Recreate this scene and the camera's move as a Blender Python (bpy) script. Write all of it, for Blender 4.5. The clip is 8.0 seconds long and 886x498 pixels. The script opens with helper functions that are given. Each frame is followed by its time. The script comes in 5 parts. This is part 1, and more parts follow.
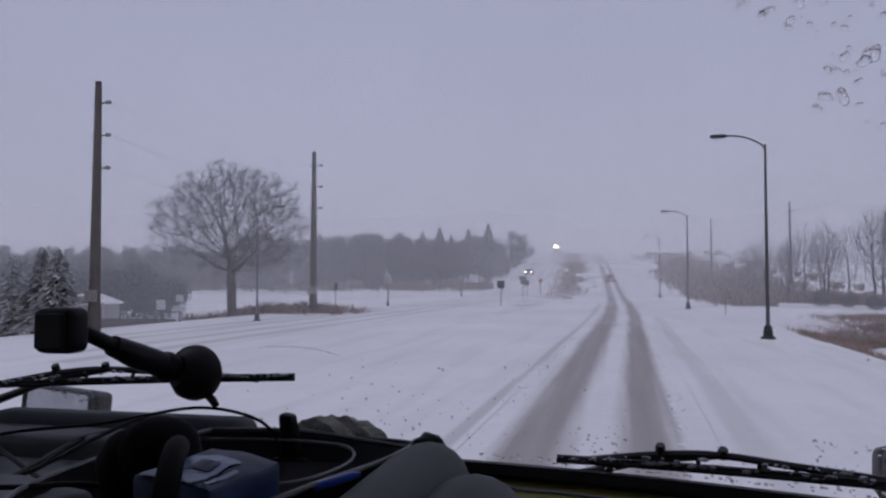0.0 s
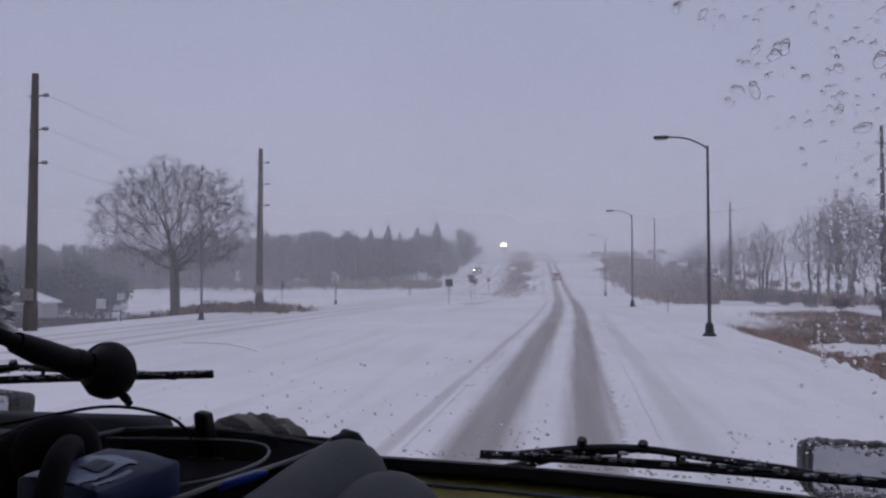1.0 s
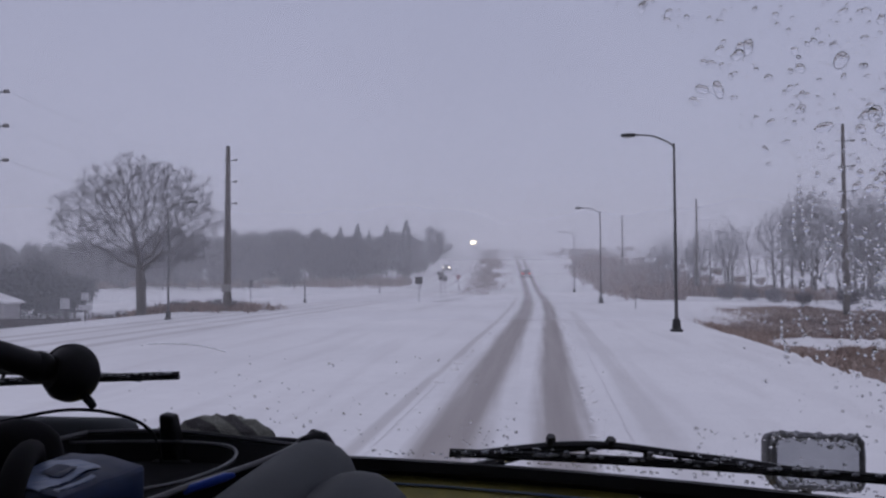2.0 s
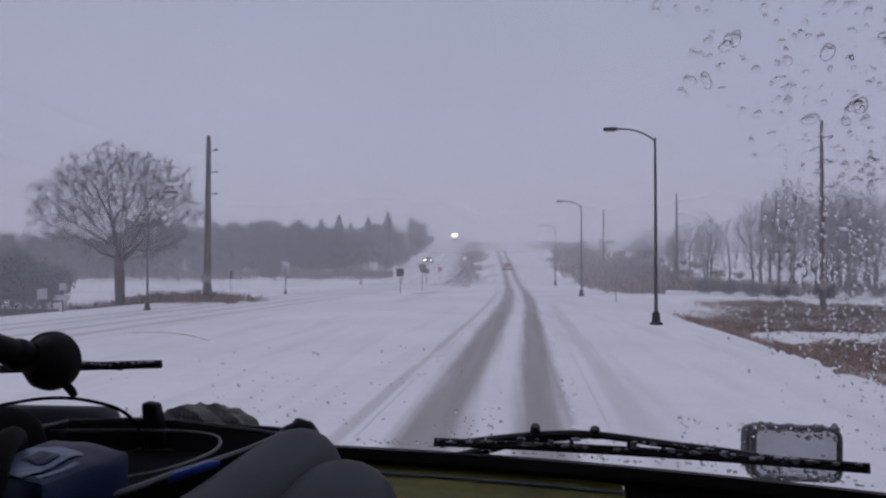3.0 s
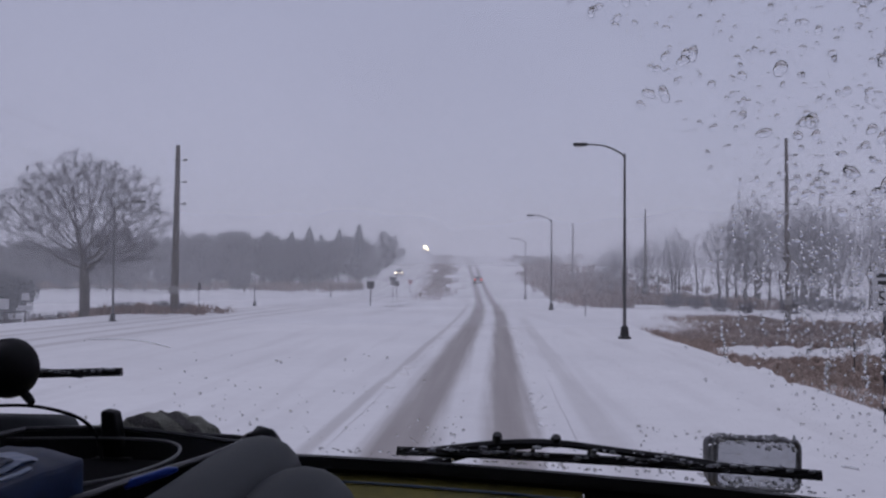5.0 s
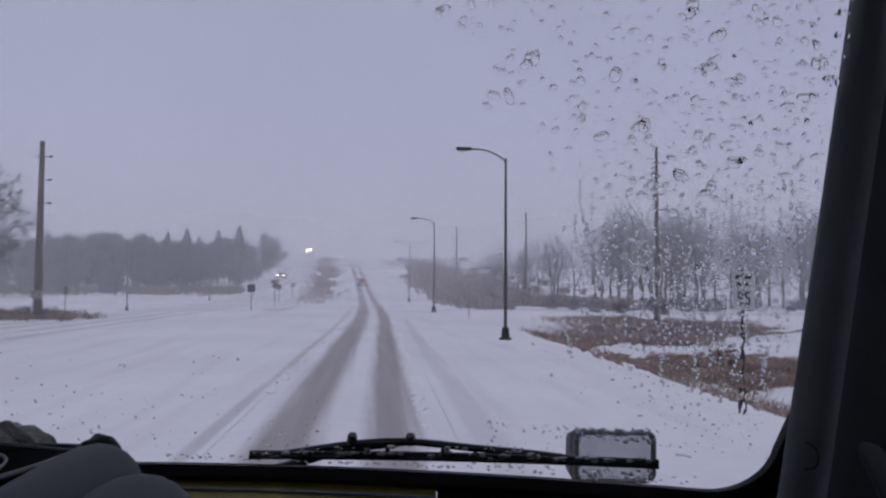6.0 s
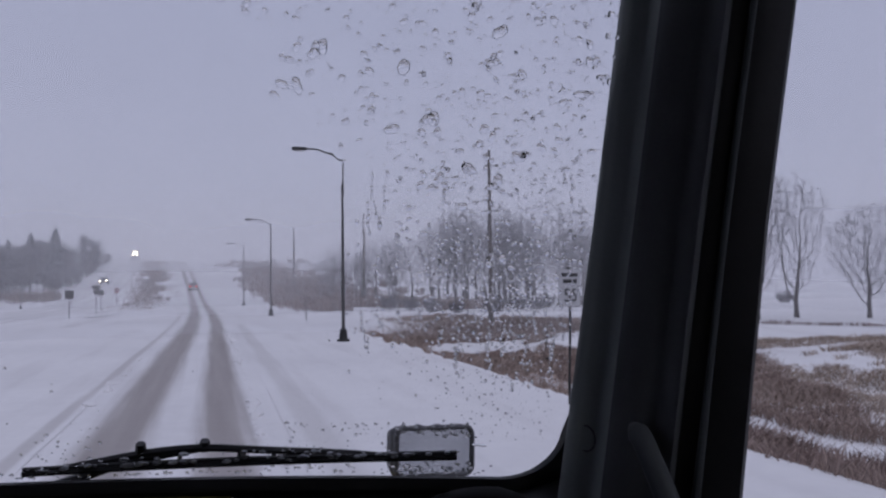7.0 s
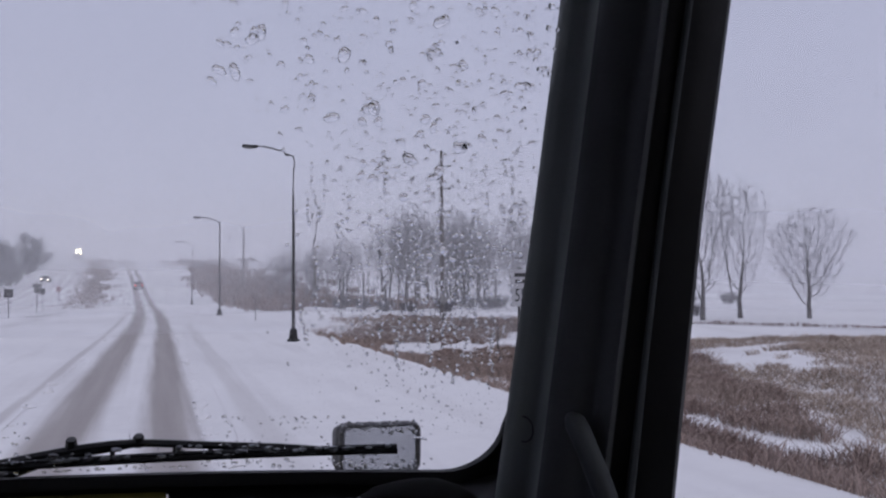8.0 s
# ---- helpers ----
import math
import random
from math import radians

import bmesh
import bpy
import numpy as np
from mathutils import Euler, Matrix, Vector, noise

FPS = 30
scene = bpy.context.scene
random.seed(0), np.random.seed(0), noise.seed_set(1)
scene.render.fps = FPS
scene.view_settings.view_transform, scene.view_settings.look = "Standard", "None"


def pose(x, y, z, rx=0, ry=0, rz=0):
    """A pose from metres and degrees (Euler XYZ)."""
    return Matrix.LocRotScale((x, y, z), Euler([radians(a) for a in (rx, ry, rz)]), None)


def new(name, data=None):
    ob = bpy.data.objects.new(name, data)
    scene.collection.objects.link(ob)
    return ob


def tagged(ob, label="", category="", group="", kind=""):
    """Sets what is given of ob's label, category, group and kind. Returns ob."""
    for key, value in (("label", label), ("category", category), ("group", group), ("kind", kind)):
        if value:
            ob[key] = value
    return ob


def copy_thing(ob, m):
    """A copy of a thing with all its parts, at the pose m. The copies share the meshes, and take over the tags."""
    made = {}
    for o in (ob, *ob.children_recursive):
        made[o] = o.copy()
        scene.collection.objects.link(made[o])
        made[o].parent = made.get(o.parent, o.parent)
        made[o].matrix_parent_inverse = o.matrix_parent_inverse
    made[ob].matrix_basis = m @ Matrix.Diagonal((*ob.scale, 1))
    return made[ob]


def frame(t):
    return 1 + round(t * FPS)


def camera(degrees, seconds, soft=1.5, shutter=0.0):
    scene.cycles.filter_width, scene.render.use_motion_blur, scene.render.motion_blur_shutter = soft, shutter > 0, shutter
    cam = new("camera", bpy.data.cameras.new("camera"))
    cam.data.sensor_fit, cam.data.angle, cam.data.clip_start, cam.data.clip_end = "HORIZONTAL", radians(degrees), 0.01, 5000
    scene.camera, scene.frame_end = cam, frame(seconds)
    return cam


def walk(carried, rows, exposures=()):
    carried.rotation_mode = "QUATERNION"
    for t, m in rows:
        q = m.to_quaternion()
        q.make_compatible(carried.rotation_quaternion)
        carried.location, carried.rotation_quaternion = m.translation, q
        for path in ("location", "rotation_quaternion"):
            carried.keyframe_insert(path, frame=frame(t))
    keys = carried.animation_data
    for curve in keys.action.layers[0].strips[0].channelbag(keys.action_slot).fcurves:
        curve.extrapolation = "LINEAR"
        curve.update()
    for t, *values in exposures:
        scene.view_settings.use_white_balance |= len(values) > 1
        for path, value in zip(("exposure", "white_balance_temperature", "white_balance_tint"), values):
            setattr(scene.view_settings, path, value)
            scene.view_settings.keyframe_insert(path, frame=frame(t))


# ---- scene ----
cam = camera(58.1, 8.0, soft=2.3)
# seconds, x, y, z, pitch, roll, yaw: the camera is held in the cab and turns towards the passenger side
PATH = [
    (0.0, -0.024, -0.022, 2.608, 2.27, -0.07, 12.71),
    (0.5, 0.008, -0.014, 2.612, 2.41, -0.17, 10.78),
    (1.0, 0.002, -0.002, 2.603, 2.16, -0.07, 9.02),
    (1.5, 0.005, -0.001, 2.605, 2.19, 0.20, 7.77),
    (3.0, -0.002, 0.001, 2.601, 1.43, -0.11, 5.52),
    (3.5, -0.000, 0.000, 2.600, 1.43, -0.29, 5.00),
    (4.0, -0.004, -0.006, 2.601, 1.57, -0.52, 4.73),
    (5.5, 0.020, -0.003, 2.594, 2.61, -0.45, 0.42),
    (6.0, 0.038, -0.002, 2.593, 2.63, -0.33, -4.88),
    (6.5, 0.055, -0.003, 2.591, 2.84, 0.06, -10.67),
    (7.0, 0.081, 0.004, 2.587, 2.67, 0.71, -16.43),
    (7.5, 0.082, 0.007, 2.582, 2.55, 0.70, -18.63),
    (8.0, 0.092, 0.005, 2.579, 2.64, 0.48, -19.89),
]
walk(cam, [(t, pose(x, y, z, 90 + p, r, w)) for t, x, y, z, p, r, w in PATH],
     exposures=[(0.0, 0.02, 6560, 8), (5.5, 0.02, 6560, 8), (6.5, 0.02, 6420, 8), (7.0, 0.04, 6480, 7), (7.5, 0.24, 6560, 6), (8.0, 0.28, 6680, 6)])


# ---- light: a snowing, overcast winter afternoon ----
def make_world():
    w = bpy.data.worlds.new("overcast")
    scene.world = w
    w.use_nodes = True
    nt = w.node_tree
    nt.nodes.clear()
    out = nt.nodes.new("ShaderNodeOutputWorld")
    bg = nt.nodes.new("ShaderNodeBackground")
    sky = nt.nodes.new("ShaderNodeTexSky")
    sky.sky_type = "NISHITA"
    sky.sun_disc = False
    sky.sun_elevation, sky.sun_rotation = radians(25), radians(200)
    dim = nt.nodes.new("ShaderNodeVectorMath")
    dim.operation = "SCALE"
    dim.inputs["Scale"].default_value = 0.1
    co = nt.nodes.new("ShaderNodeTexCoord")
    sep = nt.nodes.new("ShaderNodeSeparateXYZ")
    ramp = nt.nodes.new("ShaderNodeValToRGB")
    e = ramp.color_ramp.elements
    e[0].position, e[0].color = 0.0, (0.392, 0.390, 0.535, 1)
    e[1].position, e[1].color = 1.0, (0.50, 0.505, 0.675, 1)
    m = e.new(0.10)
    m.color = (0.384, 0.385, 0.532, 1)
    m = e.new(0.32)
    m.color = (0.355, 0.364, 0.512, 1)
    cloud = nt.nodes.new("ShaderNodeTexNoise")
    cloud.inputs["Scale"].default_value = 3.0
    cloud.inputs["Detail"].default_value = 3.0
    cr = nt.nodes.new("ShaderNodeMapRange")
    cr.inputs[1].default_value, cr.inputs[2].default_value = 0.3, 0.7
    cr.inputs[3].default_value, cr.inputs[4].default_value = 0.965, 1.035
    mul = nt.nodes.new("ShaderNodeVectorMath")
    mul.operation = "SCALE"
    mix = nt.nodes.new("ShaderNodeMix")
    mix.data_type = "RGBA"
    mix.inputs[0].default_value = 0.06
    L = nt.links.new
    L(co.outputs["Generated"], sep.inputs[0])
    L(co.outputs["Generated"], cloud.inputs["Vector"])
    L(sep.outputs["Z"], ramp.inputs[0])
    L(cloud.outputs["Fac"], cr.inputs[0])
    L(ramp.outputs[0], mul.inputs[0])
    L(cr.outputs[0], mul.inputs["Scale"])
    L(sky.outputs[0], dim.inputs[0])
    L(mul.outputs[0], mix.inputs[6])
    L(dim.outputs[0], mix.inputs[7])
    L(mix.outputs[2], bg.inputs[0])
    bg.inputs[1].default_value = 1.0
    L(bg.outputs[0], out.inputs[0])


make_world()
sun = new("sun", bpy.data.lights.new("sun", "SUN"))
sun.data.energy, sun.data.angle, sun.data.color = 0.3, radians(40), (1.0, 0.98, 0.97)
sun.matrix_world = pose(0, 0, 60, 50, 0, 20)


# ---- materials ----
def material(name, colour, rough=0.6, metal=0.0, other=None, scale=6.0, fine=60.0, bump=0.2, mixed=0.6, size=0.01, spec=0.5, pieces=0.0):
    """A surface of two tones: broad stains and fine grain, with a relief of that size in metres."""
    m = bpy.data.materials.new(name)
    m.use_nodes = True
    nt = m.node_tree
    b = nt.nodes["Principled BSDF"]
    b.inputs["Roughness"].default_value = rough
    b.inputs["Metallic"].default_value = metal
    b.inputs["Specular IOR Level"].default_value = spec
    co = nt.nodes.new("ShaderNodeTexCoord")
    n1, n2 = nt.nodes.new("ShaderNodeTexNoise"), nt.nodes.new("ShaderNodeTexNoise")
    n1.inputs["Scale"].default_value, n2.inputs["Scale"].default_value = scale, fine
    n1.inputs["Detail"].default_value, n2.inputs["Detail"].default_value = 4, 3
    add = nt.nodes.new("ShaderNodeMath")
    add.operation = "MULTIPLY_ADD"
    add.inputs[1].default_value = 0.35
    rng = nt.nodes.new("ShaderNodeMapRange")
    rng.inputs[1].default_value, rng.inputs[2].default_value = 0.45, 0.9
    rng.inputs[4].default_value = mixed
    mix = nt.nodes.new("ShaderNodeMix")
    mix.data_type = "RGBA"
    mix.inputs[6].default_value = (*colour, 1)
    mix.inputs[7].default_value = (*(other or [c * 0.7 for c in colour]), 1)
    bp = nt.nodes.new("ShaderNodeBump")
    bp.inputs["Strength"].default_value, bp.inputs["Distance"].default_value = bump, size
    L = nt.links.new
    L(co.outputs["Object"], n1.inputs["Vector"])
    L(co.outputs["Object"], n2.inputs["Vector"])
    L(n2.outputs["Fac"], add.inputs[0])
    L(n1.outputs["Fac"], add.inputs[2])
    L(add.outputs[0], rng.inputs[0])
    L(rng.outputs[0], mix.inputs[0])
    last = mix.outputs[2]
    if pieces:
        geo = nt.nodes.new("ShaderNodeNewGeometry")
        hsv = nt.nodes.new("ShaderNodeHueSaturation")
        vr = nt.nodes.new("ShaderNodeMapRange")
        vr.inputs[3].default_value, vr.inputs[4].default_value = 1 - pieces, 1 + pieces
        L(geo.outputs["Random Per Island"], vr.inputs[0])
        L(vr.outputs[0], hsv.inputs["Value"])
        L(last, hsv.inputs["Color"])
        last = hsv.outputs[0]
    L(last, b.inputs["Base Color"])
    L(n2.outputs["Fac"], bp.inputs["Height"])
    L(bp.outputs[0], b.inputs["Normal"])
    return m


def clear(name, ior, rough=0.0):
    m = bpy.data.materials.new(name)
    m.use_nodes = True
    b = m.node_tree.nodes["Principled BSDF"]
    b.inputs["Base Color"].default_value = (1, 1, 1, 1)
    b.inputs["Roughness"].default_value = rough
    b.inputs["IOR"].default_value = ior
    b.inputs["Transmission Weight"].default_value = 1.0
    return m


def lamp_glow(name, colour, strength):
    m = bpy.data.materials.new(name)
    m.use_nodes = True
    b = m.node_tree.nodes["Principled BSDF"]
    b.inputs["Base Color"].default_value = (*colour, 1)
    b.inputs["Emission Color"].default_value = (*colour, 1)
    b.inputs["Emission Strength"].default_value = strength
    return m


def snow_material():
    """Snow: pale drifts and thin windswept streaks that run along the road, with a soft grain."""
    m = material("snow", (0.80, 0.79, 0.80), 0.75, 0, (0.66, 0.65, 0.665), 0.10, 2.0, 0.5, 0.8, 0.05, 0.3)
    nt = m.node_tree
    L = nt.links.new
    b = nt.nodes["Principled BSDF"]
    old = b.inputs["Base Color"].links[0].from_socket
    co = nt.nodes.new("ShaderNodeTexCoord")
    mp = nt.nodes.new("ShaderNodeMapping")
    mp.inputs["Scale"].default_value = (0.9, 0.07, 1)
    mp.inputs["Rotation"].default_value = (0, 0, radians(4))
    n = nt.nodes.new("ShaderNodeTexNoise")
    n.inputs["Scale"].default_value, n.inputs["Detail"].default_value = 1.0, 6
    r = nt.nodes.new("ShaderNodeMapRange")
    r.inputs[1].default_value, r.inputs[2].default_value = 0.50, 0.78
    r.inputs[4].default_value = 0.55
    mix = nt.nodes.new("ShaderNodeMix")
    mix.data_type = "RGBA"
    mix.inputs[7].default_value = (0.56, 0.54, 0.55, 1)
    L(co.outputs["Object"], mp.inputs["Vector"])
    L(mp.outputs[0], n.inputs["Vector"])
    L(n.outputs["Fac"], r.inputs[0])
    L(r.outputs[0], mix.inputs[0])
    L(old, mix.inputs[6])
    L(mix.outputs[2], b.inputs["Base Color"])
    bp = nt.nodes.new("ShaderNodeBump")
    bp.inputs["Strength"].default_value, bp.inputs["Distance"].default_value = 0.5, 0.12
    first = b.inputs["Normal"].links[0].from_socket
    L(n.outputs["Fac"], bp.inputs["Height"])
    L(first, bp.inputs["Normal"])
    L(bp.outputs[0], b.inputs["Normal"])
    return m


def track_material(name, strong, ragged):
    """The same snow, worn through to wet asphalt: most along the middle of the strip (its u), fraying in noise."""
    m = SNOW.copy()
    m.name = name
    nt = m.node_tree
    b = nt.nodes["Principled BSDF"]
    L = nt.links.new
    snow = b.inputs["Base Color"].links[0].from_socket
    co = nt.nodes.new("ShaderNodeTexCoord")
    sep = nt.nodes.new("ShaderNodeSeparateXYZ")
    L(co.outputs["UV"], sep.inputs[0])
    a = nt.nodes.new("ShaderNodeMath")
    a.operation = "SUBTRACT"
    a.inputs[1].default_value = 0.5
    L(sep.outputs["X"], a.inputs[0])
    ab = nt.nodes.new("ShaderNodeMath")
    ab.operation = "ABSOLUTE"
    L(a.outputs[0], ab.inputs[0])
    mp = nt.nodes.new("ShaderNodeMapping")
    mp.inputs["Scale"].default_value = (2.0, 0.06, 1)
    L(co.outputs["Object"], mp.inputs["Vector"])
    n = nt.nodes.new("ShaderNodeTexNoise")
    n.inputs["Scale"].default_value, n.inputs["Detail"].default_value = 1.6, 7
    L(mp.outputs[0], n.inputs["Vector"])
    k = nt.nodes.new("ShaderNodeMath")
    k.operation = "MULTIPLY_ADD"
    k.inputs[1].default_value = ragged
    L(n.outputs["Fac"], k.inputs[0])
    L(ab.outputs[0], k.inputs[2])
    r = nt.nodes.new("ShaderNodeMapRange")
    r.interpolation_type = "SMOOTHSTEP"
    r.inputs[1].default_value = 0.14 + ragged * 0.45
    r.inputs[2].default_value = 0.44 + ragged * 0.45
    r.inputs[3].default_value, r.inputs[4].default_value = strong, 0.0
    L(k.outputs[0], r.inputs[0])
    wet = nt.nodes.new("ShaderNodeMix")
    wet.data_type = "RGBA"
    wet.inputs[6].default_value = (0.24, 0.215, 0.205, 1)
    wet.inputs[7].default_value = (0.40, 0.365, 0.355, 1)
    L(n.outputs["Fac"], wet.inputs[0])
    mix = nt.nodes.new("ShaderNodeMix")
    mix.data_type = "RGBA"
    L(snow, mix.inputs[6])
    L(wet.outputs[2], mix.inputs[7])
    L(r.outputs[0], mix.inputs[0])
    L(mix.outputs[2], b.inputs["Base Color"])
    return m


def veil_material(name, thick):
    """Snowy haze painted on a sheet: thin diffuse white, most of the light passes."""
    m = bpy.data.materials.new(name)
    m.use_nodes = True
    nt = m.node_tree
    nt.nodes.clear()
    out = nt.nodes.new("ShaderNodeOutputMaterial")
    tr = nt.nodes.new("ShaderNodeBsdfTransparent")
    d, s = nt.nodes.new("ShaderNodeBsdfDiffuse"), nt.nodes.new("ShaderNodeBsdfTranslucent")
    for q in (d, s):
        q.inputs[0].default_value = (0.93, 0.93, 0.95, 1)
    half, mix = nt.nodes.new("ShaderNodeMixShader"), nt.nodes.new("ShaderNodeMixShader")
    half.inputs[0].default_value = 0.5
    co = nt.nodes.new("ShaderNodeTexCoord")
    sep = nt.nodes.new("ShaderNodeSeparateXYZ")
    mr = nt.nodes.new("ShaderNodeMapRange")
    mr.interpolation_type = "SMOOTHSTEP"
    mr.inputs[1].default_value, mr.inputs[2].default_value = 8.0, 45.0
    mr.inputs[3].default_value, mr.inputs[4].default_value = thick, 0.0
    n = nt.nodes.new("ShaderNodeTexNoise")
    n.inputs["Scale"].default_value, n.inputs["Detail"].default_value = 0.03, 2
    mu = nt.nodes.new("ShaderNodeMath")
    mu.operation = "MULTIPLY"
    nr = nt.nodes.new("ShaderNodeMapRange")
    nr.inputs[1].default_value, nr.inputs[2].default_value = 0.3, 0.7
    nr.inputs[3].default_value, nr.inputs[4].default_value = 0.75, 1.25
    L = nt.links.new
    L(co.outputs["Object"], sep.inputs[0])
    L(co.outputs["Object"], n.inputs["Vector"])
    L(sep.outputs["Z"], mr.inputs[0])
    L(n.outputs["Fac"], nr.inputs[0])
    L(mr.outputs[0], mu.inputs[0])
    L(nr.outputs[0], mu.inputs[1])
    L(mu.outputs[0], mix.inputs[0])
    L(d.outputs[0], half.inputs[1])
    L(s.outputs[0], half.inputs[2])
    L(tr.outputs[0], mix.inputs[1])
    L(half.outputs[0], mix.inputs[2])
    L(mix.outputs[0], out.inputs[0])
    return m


SNOW = snow_material()
SLUSH = material("grey_slush", (0.10, 0.105, 0.115), 0.35, 0, (0.34, 0.35, 0.38), 90, 300, 0.3, 1.0, 0.001)
TRACK = track_material("worn_track", 0.92, 0.28)
FAINT = track_material("faint_track", 0.24, 0.5)
LANE = track_material("half_covered_track", 0.42, 0.5)
EDGE = track_material("lane_edge", 0.42, 0.6)
BARK = material("bark", (0.075, 0.065, 0.062), 0.9, 0, (0.12, 0.11, 0.11), 1.5, 25, 0.6, 0.7, 0.02)
TWIG = material("twig", (0.080, 0.072, 0.082), 0.9, 0, (0.114, 0.104, 0.116), 0.8, 12, 0.2, 0.7, 0.01)
NEEDLE = material("needles", (0.030, 0.035, 0.045), 0.85, 0, (0.050, 0.056, 0.068), 0.6, 8, 0.4, 0.8, 0.03)
SNOWY = material("snowy_needles", (0.05, 0.06, 0.06), 0.85, 0, (0.62, 0.62, 0.64), 1.8, 9, 0.4, 1.0, 0.03)
REED = material("dry_reed", (0.215, 0.155, 0.140), 0.9, 0, (0.43, 0.35, 0.305), 0.22, 3, 0.2, 0.9, 0.01, 0.2, 0.35)
STRAW = material("pale_straw", (0.35, 0.285, 0.24), 0.9, 0, (0.50, 0.42, 0.36), 0.3, 4, 0.2, 0.9, 0.01, 0.2, 0.4)
BRUSH = material("dry_brush", (0.19, 0.140, 0.125), 0.9, 0, (0.29, 0.215, 0.19), 0.2, 3, 0.2, 0.9, 0.01, 0.2, 0.3)
POLE_WOOD = material("weathered_pole", (0.115, 0.10, 0.092), 0.9, 0, (0.07, 0.06, 0.058), 0.7, 14, 0.5, 0.8, 0.01)
STEEL = material("lamp_steel", (0.12, 0.12, 0.125), 0.55, 0.6, (0.06, 0.055, 0.055), 1.2, 20, 0.2, 0.7, 0.004)
DARK_STEEL = material("dark_steel", (0.03, 0.03, 0.033), 0.5, 0.5, (0.05, 0.05, 0.05), 2, 30, 0.2, 0.7, 0.003)
PORCELAIN = material("porcelain", (0.25, 0.24, 0.24), 0.3, 0, (0.16, 0.15, 0.15), 3, 20, 0.1, 0.6, 0.003)
SIGN_WHITE = material("sign_white", (0.46, 0.46, 0.48), 0.5, 0, (0.36, 0.36, 0.39), 2, 30, 0.1, 0.6, 0.002)
SIGN_BACK = material("sign_back", (0.09, 0.085, 0.09), 0.5, 0.5, (0.05, 0.05, 0.05), 2, 30, 0.1, 0.6, 0.002)
SIGN_RED = material("sign_red", (0.28, 0.05, 0.06), 0.5, 0, (0.2, 0.04, 0.05), 2, 30, 0.1, 0.6, 0.002)
INK = material("black_ink", (0.02, 0.02, 0.022), 0.6, 0, (0.03, 0.03, 0.03), 3, 30, 0.1, 0.6, 0.001)
SIDING = material("pale_siding", (0.35, 0.33, 0.34), 0.8, 0, (0.26, 0.25, 0.26), 0.5, 8, 0.3, 0.7, 0.01)
TRAILER = material("grey_boards", (0.12, 0.11, 0.115), 0.8, 0, (0.08, 0.075, 0.08), 0.8, 12, 0.3, 0.7, 0.01)
DASH = material("grey_dash_plastic", (0.050, 0.055, 0.060), 0.62, 0, (0.035, 0.040, 0.044), 9, 420, 0.25, 0.8, 0.0008, 0.16)
# lighter, shinier copy of the dash plastic: window light put into the colour
DASH_LIT = material("lit_dash_top", (0.085, 0.090, 0.098), 0.55, 0, (0.060, 0.065, 0.072), 9, 420, 0.25, 0.8, 0.0008, 0.45)
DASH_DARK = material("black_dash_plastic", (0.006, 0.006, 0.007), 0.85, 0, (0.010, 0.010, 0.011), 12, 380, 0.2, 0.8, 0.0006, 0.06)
# darker trim copy: paints the pillar's shaded side, and outlines the screw cover
TRIM_SHADE_LINE = material("shade_and_outline_trim", (0.060, 0.063, 0.067), 0.75, 0, (0.042, 0.044, 0.049), 9, 350, 0.25, 0.8, 0.0008, 0.10)
TRIM = material("grey_pillar_trim", (0.180, 0.196, 0.196), 0.7, 0, (0.135, 0.148, 0.150), 7, 350, 0.25, 0.8, 0.0008, 0.16)
RUBBER = material("black_rubber", (0.010, 0.010, 0.011), 0.55, 0, (0.016, 0.016, 0.017), 14, 200, 0.2, 0.8, 0.0006, 0.16)
BLACK = material("black_plastic", (0.006, 0.006, 0.007), 0.5, 0, (0.010, 0.010, 0.011), 14, 240, 0.2, 0.8, 0.0005, 0.09)
YELLOW = material("olive_yellow_panel", (0.22, 0.185, 0.03), 0.65, 0, (0.085, 0.08, 0.03), 14, 90, 0.2, 0.9, 0.001)
WOOL = material("grey_knit_wool", (0.36, 0.36, 0.31), 0.95, 0, (0.16, 0.16, 0.14), 24, 420, 0.9, 0.9, 0.003)


def stripe(m, colour, width):
    """Knitted stripes of another wool, that many metres wide."""
    nt = m.node_tree
    b = nt.nodes["Principled BSDF"]
    L = nt.links.new
    old = b.inputs["Base Color"].links[0].from_socket
    co = nt.nodes.new("ShaderNodeTexCoord")
    w = nt.nodes.new("ShaderNodeTexWave")
    w.bands_direction = "DIAGONAL"
    w.inputs["Scale"].default_value = 0.16 / width
    w.inputs["Distortion"].default_value = 2.0
    r = nt.nodes.new("ShaderNodeMapRange")
    r.inputs[1].default_value, r.inputs[2].default_value = 0.35, 0.65
    mix = nt.nodes.new("ShaderNodeMix")
    mix.data_type = "RGBA"
    mix.inputs[7].default_value = (*colour, 1)
    L(co.outputs["Object"], w.inputs["Vector"])
    L(w.outputs["Fac"], r.inputs[0])
    L(r.outputs[0], mix.inputs[0])
    L(old, mix.inputs[6])
    L(mix.outputs[2], b.inputs["Base Color"])


